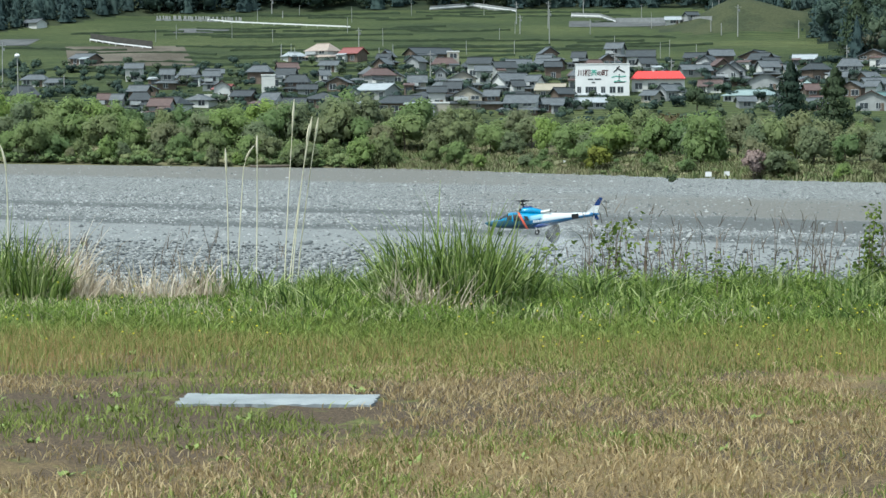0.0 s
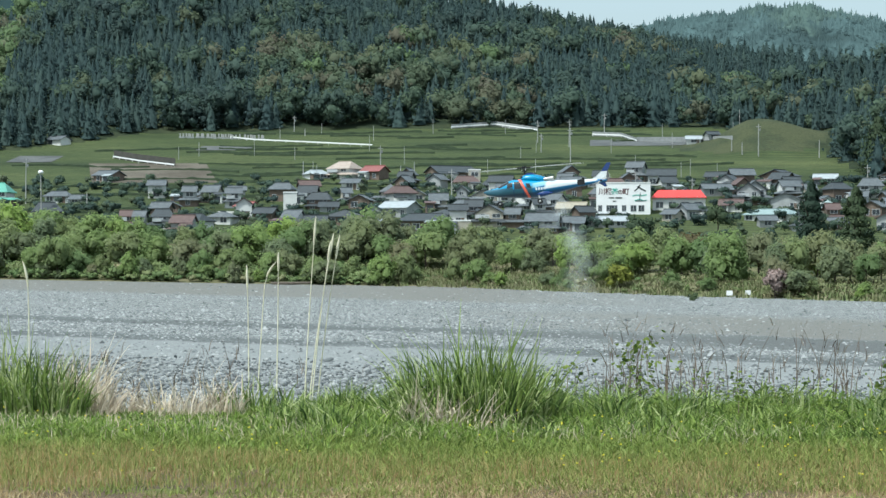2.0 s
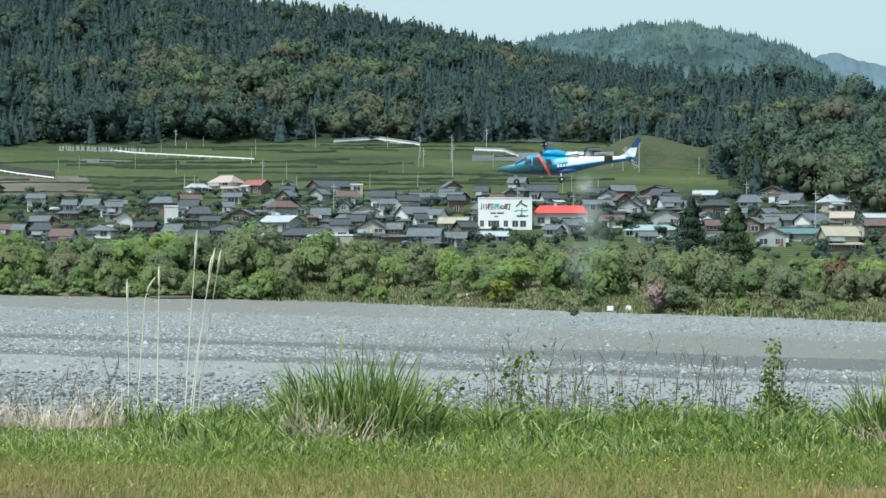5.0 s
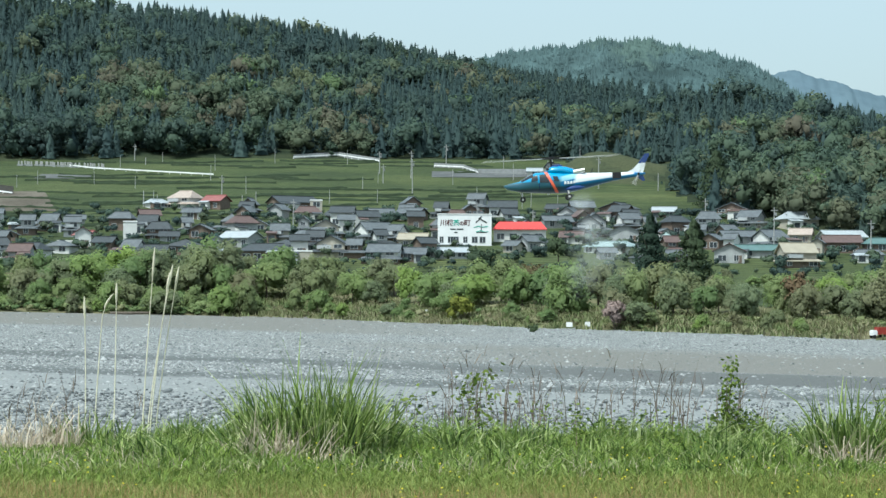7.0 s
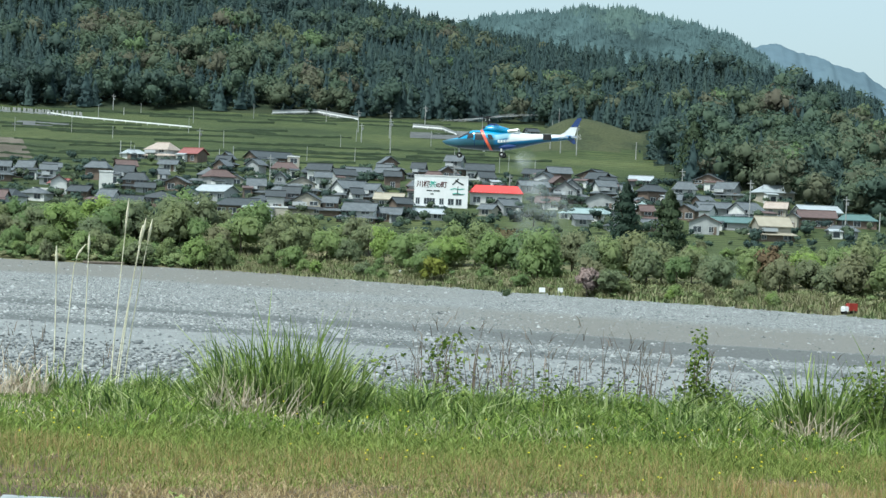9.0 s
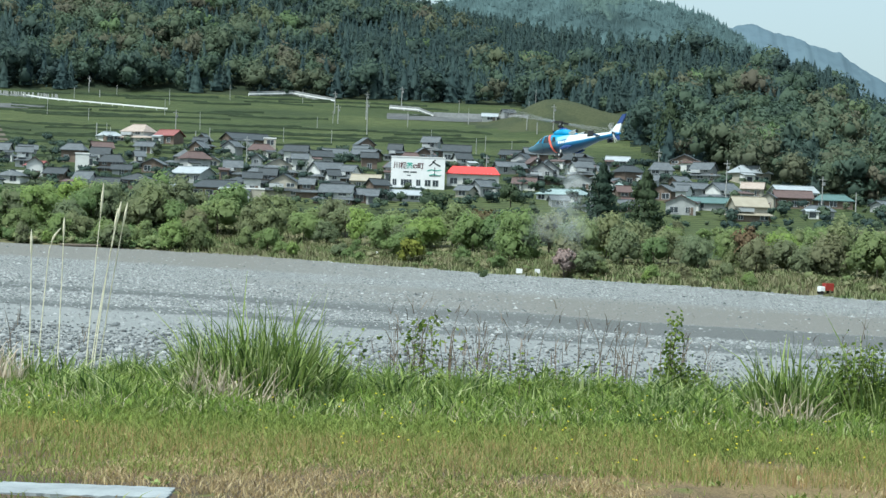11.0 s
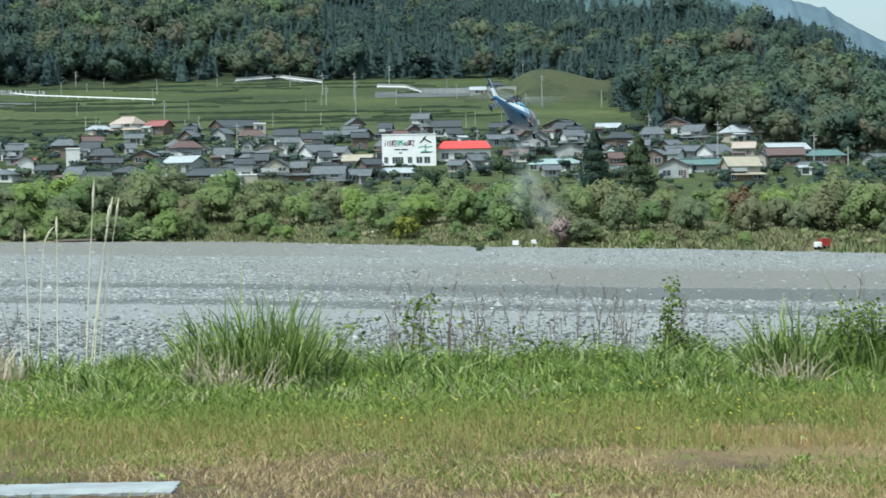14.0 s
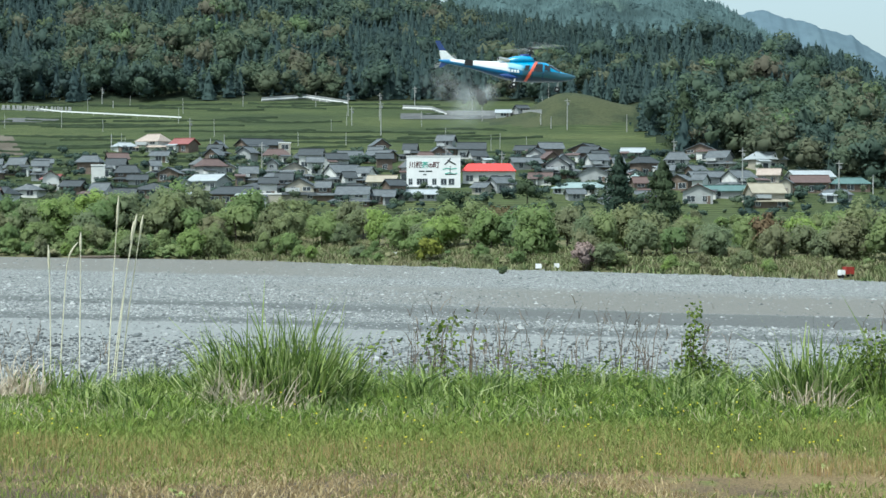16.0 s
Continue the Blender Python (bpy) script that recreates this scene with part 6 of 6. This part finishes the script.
def hull(x, a, grow=0.0):
    """A point of the fuselage at station x, angle a (0: starboard, 90: top)."""
    xs = [h[0] for h in HULL][::-1]
    zc, hw, hh = (float(np.interp(x, xs, [h[k] for h in HULL][::-1])) for k in (1, 2, 3))
    c, s = math.cos(a), math.sin(a)
    c, s = math.copysign(abs(c) ** 0.8, c), math.copysign(abs(s) ** 0.8, s)
    return (x, -c * (hw + grow), zc + s * (hh + grow))


def patch(x0, x1, a0, a1, grow=0.003, nx=8, na=6, skew=0.0, taper=0.0):
    """A curved panel lying on the fuselage."""
    bm = bmesh.new()
    g = []
    for i in range(nx + 1):
        row = []
        for j in range(na + 1):
            f, q = i / nx, j / na
            a = radians(a0 + (a1 - a0) * (q if taper == 0 else q * (1 - taper * f)))
            x = x0 + (x1 - x0) * f + skew * (hull(x0, a)[2])
            row.append(bm.verts.new(hull(x, a, grow)))
        g.append(row)
    for i in range(nx):
        for j in range(na):
            bm.faces.new((g[i][j], g[i + 1][j], g[i + 1][j + 1], g[i][j + 1]))
    return bm


def smooth(ob):
    for p in ob.data.polygons:
        p.use_smooth = True
    return ob


def loft(rings):
    bm = bmesh.new()
    vs = [[bm.verts.new(p) for p in r] for r in rings]
    n = len(vs[0])
    for a, b in zip(vs, vs[1:]):
        for j in range(n):
            bm.faces.new((a[j], a[(j + 1) % n], b[(j + 1) % n], b[j]))
    bm.faces.new(vs[0])
    bm.faces.new(vs[-1][::-1])
    return bm


def plate(pts, t):
    """A thin plate from an outline in the x-z plane, t thick across y."""
    bm = bmesh.new()
    a = [bm.verts.new((x, -t / 2, z)) for x, z in pts]
    b = [bm.verts.new((x, t / 2, z)) for x, z in pts]
    bm.faces.new(a)
    bm.faces.new(b[::-1])
    for i in range(len(pts)):
        j = (i + 1) % len(pts)
        bm.faces.new((a[i], b[i], b[j], a[j]))
    return bm


def rod(a, b, r, n=8):
    a, b = Vector(a), Vector(b)
    bm = bmesh.new()
    bmesh.ops.create_cone(bm, cap_ends=True, segments=n, radius1=r, radius2=r, depth=(b - a).length, matrix=Matrix.Translation((a + b) / 2) @ (b - a).to_track_quat("Z", "Y").to_matrix().to_4x4())
    return bm


def gloss(name, col, rough=0.22, metal=0.0):
    n = Nodes(name, rough, metal, 0.5)
    v = n.coord()
    c = n.mix(n.step(n.noise(v, 14, 4), 0.3, 0.7), tuple(k * 0.85 for k in col), tuple(min(1, k * 1.1) for k in col))
    n.b.inputs["Coat Weight"].default_value = 0.6
    return n.done(c)


def livery():
    """Bright blue roof over a slate-blue belly, white along the flank of the tail boom."""
    n = Nodes("blue_white_livery", 0.3, 0.0, 0.4)
    n.b.inputs["Coat Weight"].default_value = 0.35
    v = n.coord()
    x, z = n.axis(v, 0), n.axis(v, 2)

    def line(k):
        q = n.t.nodes.new("ShaderNodeMath")
        q.operation = "MULTIPLY_ADD"
        n.link(x, q.inputs[0])
        q.inputs[1].default_value = k
        n.link(z, q.inputs[2])
        return q.outputs[0]

    a = line(0.02)
    cabin = n.mix(n.step(a, -0.075, -0.06), (0.012, 0.04, 0.075), (0.03, 0.1, 0.145))
    cabin = n.mix(n.step(a, 0.012, 0.02), cabin, (0.008, 0.27, 0.52))
    b = line(0.16)
    mid = n.mix(n.step(b, -0.09, -0.07), (0.012, 0.06, 0.14), (0.012, 0.15, 0.34))
    mid = n.mix(n.step(b, -0.028, -0.02), mid, (0.26, 0.5, 0.62))
    mid = n.mix(n.step(b, 0.03, 0.04), mid, (0.012, 0.26, 0.5))
    t = line(0.09)
    boom = n.mix(n.step(t, -0.1, -0.06), (0.012, 0.07, 0.17), (0.012, 0.17, 0.38))
    boom = n.mix(n.step(t, -0.058, -0.05), boom, (0.74, 0.78, 0.8))
    c = n.mix(n.step(x, -0.07, -0.11), cabin, mid)
    c = n.mix(n.step(line(2.2), -0.52, -0.6), c, boom)
    c = n.mix(n.step(x, -0.93, -0.96), c, (0.02, 0.16, 0.36))
    return n.done(c)


def helicopter():
    ob = new("model_helicopter")
    tagged(ob, "blue and white model helicopter with an orange-red band, hovering", "model helicopter")
    blue, navy = gloss("bright_blue_paint", (0.008, 0.27, 0.52), 0.25), gloss("navy_paint", (0.012, 0.04, 0.17))
    white, red = gloss("glossy_white", (0.75, 0.78, 0.8)), gloss("orange_red_band", (0.78, 0.13, 0.075), 0.35)
    black, grey = worn("black_plastic", (0.02, 0.02, 0.022), 0.5, 20), gloss("pale_blade_grey", (0.5, 0.5, 0.5), 0.4)
    glass = gloss("smoked_canopy_glass", (0.012, 0.016, 0.02), 0.08)
    silver = gloss("silver_exhaust", (0.6, 0.6, 0.58), 0.3, 0.8)
    rings = [[hull(h[0], j / 28 * 2 * math.pi) for j in range(28)] for h in HULL]
    body = smooth(part("fuselage", loft(rings), livery(), ob))
    for a0, a1 in ((88, -66), (92, 246)):
        part("orange_band", patch(0.0, 0.036, a0, a1, 0.005, 2, 22, 0.52), red, body, "orange-red band slanting down the fuselage")
    for side in (1, -1):
        m = (lambda a: a) if side == 1 else (lambda a: 180 - a)
        smooth(part("windscreen", patch(0.36, 0.22, m(86), m(34), 0.003), glass, body))
        smooth(part("front_window", patch(0.25, 0.17, m(40), m(6), 0.003, skew=-0.25), glass, body))
        part("window_post", patch(0.168, 0.15, m(44), m(-2), 0.004, 1, 6), blue, body)
        smooth(part("side_window", patch(0.148, 0.045, m(44), m(0), 0.003), glass, body))
        smooth(part("rear_window", patch(-0.02, -0.075, m(30), m(4), 0.003, skew=0.3), glass, body))
        part("door_line", patch(0.158, 0.153, m(-2), m(-48), 0.003, 1, 6), navy, body)
        part("door_line", patch(0.033, 0.028, m(0), m(-48), 0.003, 1, 6), navy, body)
        for i in range(4):
            part("pale_marking", patch(-0.13 - 0.035 * i, -0.155 - 0.035 * i, m(4), m(-6), 0.004, 1, 2), white, body, "small pale bar of unreadable marking")
        part("sponson", loft([[(-0.13 - 0.06 * k, -side * (0.118 + 0.022 * math.sin(k * 0.785) * math.cos(j / 10 * 6.2832)), -0.1 + 0.03 * math.sin(k * 0.785) * math.sin(j / 10 * 6.2832) + 0.004 * k) for j in range(10)] for k in (0.1, 1, 2, 3, 3.9)]), navy, body)
    dog = []
    for x, w, z0, z1 in ((0.075, 0.03, 0.1, 0.125), (0.045, 0.07, 0.09, 0.16), (-0.01, 0.084, 0.08, 0.178), (-0.1, 0.086, 0.07, 0.18), (-0.18, 0.08, 0.06, 0.164), (-0.26, 0.062, 0.05, 0.135), (-0.33, 0.03, 0.05, 0.095)):
        dog.append([(x, -math.cos(j / 18 * 6.2832) * w, (z0 + z1) / 2 + math.sin(j / 18 * 6.2832) * (z1 - z0) * (0.6 if math.sin(j / 18 * 6.2832) < 0 else 0.5)) for j in range(18)])
    cowl = smooth(part("engine_cowling", loft(dog), blue, ob))
    part("cowl_cap", loft([[(-0.06 + math.cos(j / 16 * 6.2832) * r, math.sin(j / 16 * 6.2832) * r * 0.6, z) for j in range(16)] for r, z in ((0.075, 0.172), (0.07, 0.186), (0.05, 0.196))]), navy, cowl)
    for y in (-0.058, 0.058):
        part("air_intake", rod((0.06, y * 0.9, 0.145), (0.03, y * 0.9, 0.145), 0.02, 10), black, cowl)
        pipe = part("exhaust", rod((-0.25, y, 0.098), (-0.38, y * 1.25, 0.112), 0.023, 14), silver, cowl, "short silver exhaust pipe")
        part("exhaust_mouth", rod((-0.378, y * 1.25, 0.1115), (-0.386, y * 1.26, 0.1125), 0.0205, 14), black, pipe)
    part("tail_fin", plate([(-0.86, 0.05), (-0.93, 0.085), (-1.005, 0.15), (-1.085, 0.15), (-1.075, 0.1), (-1.05, 0.03)], 0.02), white, ob, "white root of the swept tail fin")
    part("fin_tip", plate([(-1.0, 0.146), (-1.075, 0.245), (-1.09, 0.262), (-1.14, 0.262), (-1.135, 0.235), (-1.085, 0.146)], 0.017), navy, ob, "dark blue top of the swept tail fin")
    part("ventral_fin", plate([(-0.95, 0.01), (-1.05, 0.015), (-1.075, -0.05), (-1.045, -0.055)], 0.014), navy, ob)
    for y in (-1, 1):
        st = part("stabiliser", block(-0.77, -0.7, min(0, y * 0.17), max(0, y * 0.17), 0.018, 0.027), navy, ob)
        part("end_plate", block(-0.785, -0.685, y * 0.172 - 0.005, y * 0.172 + 0.005, -0.014, 0.055), black, st)
    for x, y in ((0.36, 0.0), (-0.17, 0.13), (-0.17, -0.13)):
        leg = part("landing_leg", rod((x, y * 0.8, -0.09), (x - 0.01, y, -0.18), 0.011), grey, ob)
        part("wheel", rod((x - 0.01, y - 0.017, -0.185), (x - 0.01, y + 0.017, -0.185), 0.034, 18), black, leg, "small black rubber wheel")
        part("wheel_hub", rod((x - 0.01, y - 0.019, -0.185), (x - 0.01, y + 0.019, -0.185), 0.013, 10), grey, leg)
    part("belly_light", rod((0.05, 0, -0.13), (0.05, 0, -0.145), 0.014, 10), silver, ob)
    part("antenna", rod((-0.45, 0, 0.075), (-0.48, 0, 0.13), 0.004, 6), black, ob)
    part("mast", rod((0, 0, 0.17), (0, 0, 0.285), 0.011), black, ob)
    part("swash_plate", rod((0, 0, 0.215), (0, 0, 0.23), 0.04, 14), black, ob)
    for s in (0, 2.1, 4.2):
        part("push_rod", rod((0.036 * math.cos(s), 0.036 * math.sin(s), 0.225), (0.028 * math.cos(s), 0.028 * math.sin(s), 0.262), 0.004, 6), silver, ob)
    rotor = part("main_rotor_hub", rod((0, 0, 0.255), (0, 0, 0.29), 0.032, 12), black, ob)
    for s in (1, -1):
        part("blade_grip", block(min(s * 0.02, s * 0.11), max(s * 0.02, s * 0.11), -0.016, 0.016, 0.262, 0.28), black, rotor)
        part("rotor_blade", plate_flat(s * 0.1, s * 0.8, 0.03, 0.007, 0.27), grey, rotor, "long pale rotor blade")
        part("fly_bar", rod((0, 0, 0.278), (0, s * 0.22, 0.278), 0.004, 6), black, rotor)
    tail = new("tail_rotor_hub", rod_mesh(black))
    tail.parent = ob
    tail.matrix_basis = pose(-1.0, 0.045, 0.03)
    for s in (1, -1):
        part("tail_blade", block(-0.008, 0.008, 0.01, 0.014, min(s * 0.02, s * 0.14), max(s * 0.02, s * 0.14)), grey, tail)
    return ob, rotor, tail


def plate_flat(xa, xb, half, t, z):
    return block(min(xa, xb), max(xa, xb), -half, half, z - t / 2, z + t / 2)


def rod_mesh(mat):
    bm = rod((0, -0.02, 0), (0, 0.02, 0), 0.014, 10)
    me = bpy.data.meshes.new("tail_rotor_hub")
    bm.to_mesh(me)
    bm.free()
    me.materials.append(mat)
    return me


heli, rotor, tail_rotor = helicopter()


def smoke_mat():
    """Thin smoke: densest at the heart of each veil, ragged towards its rim."""
    n = Nodes("thin_white_smoke", 1.0, 0, 0)
    v = n.coord()
    r = n.add("ShaderNodeVectorMath")
    r.operation = "LENGTH"
    n.link(n.stretched(v, (1, 0, 1)), r.inputs[0])
    heart = n.step(r.outputs["Value"], 1.0, 0.1)
    rag = n.step(n.noise(v, 2.2, 6, 0.7), 0.38, 0.75)
    k = n.t.nodes.new("ShaderNodeMath")
    k.operation = "MULTIPLY"
    n.link(heart, k.inputs[0])
    n.link(rag, k.inputs[1])
    k2 = n.t.nodes.new("ShaderNodeMath")
    k2.operation = "MULTIPLY"
    n.link(k.outputs[0], k2.inputs[0])
    k2.inputs[1].default_value = 0.22
    n.link(k2.outputs[0], n.b.inputs["Alpha"])
    return n.done((0.8, 0.84, 0.86))


M["smoke"] = smoke_mat()


def smoke_wisp(seed, size, tall):
    """A wisp of exhaust smoke: a few bulging veils one behind the other."""
    rng = np.random.default_rng(seed)
    ob = new("smoke_wisp")
    tagged(ob, "thin drifting wisp of white exhaust smoke", "smoke", "smoke wisps")
    for i in range(5):
        vs, fs = [(0, -0.3, 0)], []
        for k in range(1, 6):
            for j in range(20):
                a, r = j / 20 * 6.2832, k / 5
                vs.append((math.cos(a) * r, -0.3 * (1 - r * r) + 0.06 * math.sin(3 * a + seed) * r, math.sin(a) * r))
        for j in range(20):
            fs.append([0, 1 + j, 1 + (j + 1) % 20])
            for k in range(4):
                a, b, c, d = 1 + k * 20 + j, 1 + k * 20 + (j + 1) % 20, 21 + k * 20 + (j + 1) % 20, 21 + k * 20 + j
                fs += [[a, d, c], [a, c, b]]
        o = part("veil", arr_mesh("veil", vs, fs, M["smoke"], smooth=True), None, ob)
        o.matrix_basis = pose(rng.normal(0, 0.35) * size, 0.05 * i, rng.normal(0, 0.35) * tall, 0, rng.uniform(0, 360), 0) @ Matrix.Diagonal((size * rng.uniform(0.7, 1.2), size * 0.5, tall * rng.uniform(0.7, 1.2), 1))
        o.visible_shadow = False
    return ob


wisps = [smoke_wisp(1, 0.13, 0.16), smoke_wisp(2, 0.17, 0.26), smoke_wisp(3, 0.24, 0.34)]

# seconds; place of the mast's foot; heading (0: to the right, 90: away), nose down, bank
FLIGHT = [(0, -0.66, 30.3, 0.43, 180, 5, 0), (0.5, -0.8, 28.6, 1.03, 180, 3, 0), (1, -0.83, 28.5, 1.58, 180, 4, 0), (1.5, -0.86, 29.2, 2.11, 180, 5, 0), (2, -0.85, 28.0, 2.44, 180, 6, 0),
          (2.5, -0.85, 27.5, 2.59, 180, 6, 0), (3, -0.74, 27, 2.59, 180, 3, 0), (3.5, -0.44, 26.6, 2.59, 180, 3, 0), (4, -0.03, 26.4, 2.63, 180, 4, 0), (4.5, 0.43, 26.2, 2.72, 180, 4, 0),
          (5, 0.82, 24.9, 2.78, 180, 5, 0), (7.5, 1.35, 24.4, 2.76, 180, 6, 0), (8, 1.22, 25.5, 2.84, 178, 5, 0), (8.5, 1.06, 26.2, 2.93, 174, 5, 0), (9, 0.93, 25.8, 2.91, 172, 4, 0),
          (10.3, 1.64, 26, 2.80, 148, 5, 0), (11.3, 2.29, 26.4, 2.65, 117, 7, 16), (11.5, 2.42, 26.5, 2.6, 108, 7, 20), (12, 2.75, 26.8, 2.53, 101, 9, 22), (12.5, 2.84, 27, 2.39, 97, 12, 14), (13, 2.61, 27, 2.39, 91, 13, 4)]
FLIGHT += [(13.5, 2.24, 27, 2.52, 82, 13, -8), (14, 1.84, 26.8, 2.72, 68, 12, -18), (14.5, 1.61, 26.3, 2.86, 56, 10, -24), (15, 1.48, 25.6, 3.02, 46, 7, -14), (15.5, 1.44, 25.2, 3.28, 29, 7, -8), (16, 1.52, 25.1, 3.45, 3, 7, 0)]
# seconds; how far the first wisp of smoke hangs from the mast's foot, and each further one from the last, in metres
DRIFT = [(0, 0.3, -0.2, 0.1, -0.1), (1.5, 0.4, -0.3, 0.12, -0.3), (3.5, 0.4, -0.35, 0.15, -0.3), (5, 0.42, -0.25, 0.14, -0.33), (9, 0.4, -0.25, 0.14, -0.3), (11.5, 0.1, -0.4, 0.03, -0.35),
         (12.5, 0.12, -0.45, 0.05, -0.4), (13.5, -0.02, -0.45, 0.0, -0.35), (14.5, -0.1, -0.35, 0.05, -0.3), (15.5, -0.35, -0.28, -0.05, -0.12), (16, -0.5, -0.26, -0.14, -0.02)]


def at(rows, t):
    return [float(np.interp(t, [r[0] for r in rows], [r[k] for r in rows])) for k in range(1, len(rows[0]))]


def motions():
    walk(heli, [(t, pose(x * 1.03 - 0.05, y * 1.03, 1.55 + (z - 1.55) * 1.03 - 0.03, 0, 0, h) @ pose(0, 0, 0, 0, p - 2) @ pose(0, 0, 0, b)) for t, x, y, z, h, p, b in FLIGHT])
    walk(rotor, [(k / FPS, pose(0, 0, 0, 0, 0, 40 + 83 * k)) for k in range(16 * FPS + 1)])
    walk(tail_rotor, [(k / FPS, pose(-1.0, 0.045, 0.03, 0, 71 * k, 0)) for k in range(16 * FPS + 1)])
    for i, w in enumerate(wisps):
        rows = []
        for k in range(33):
            t = k / 2
            x, y, z = at(FLIGHT, max(0, t - 0.12 * i))[:3]
            dx, dz, sx, sz = at(DRIFT, t)
            rows.append((t, pose(x + dx + i * sx, y + 0.25, max(0.0, z + dz + i * sz), 0, 5 * k, 0)))
        walk(w, rows)


motions()
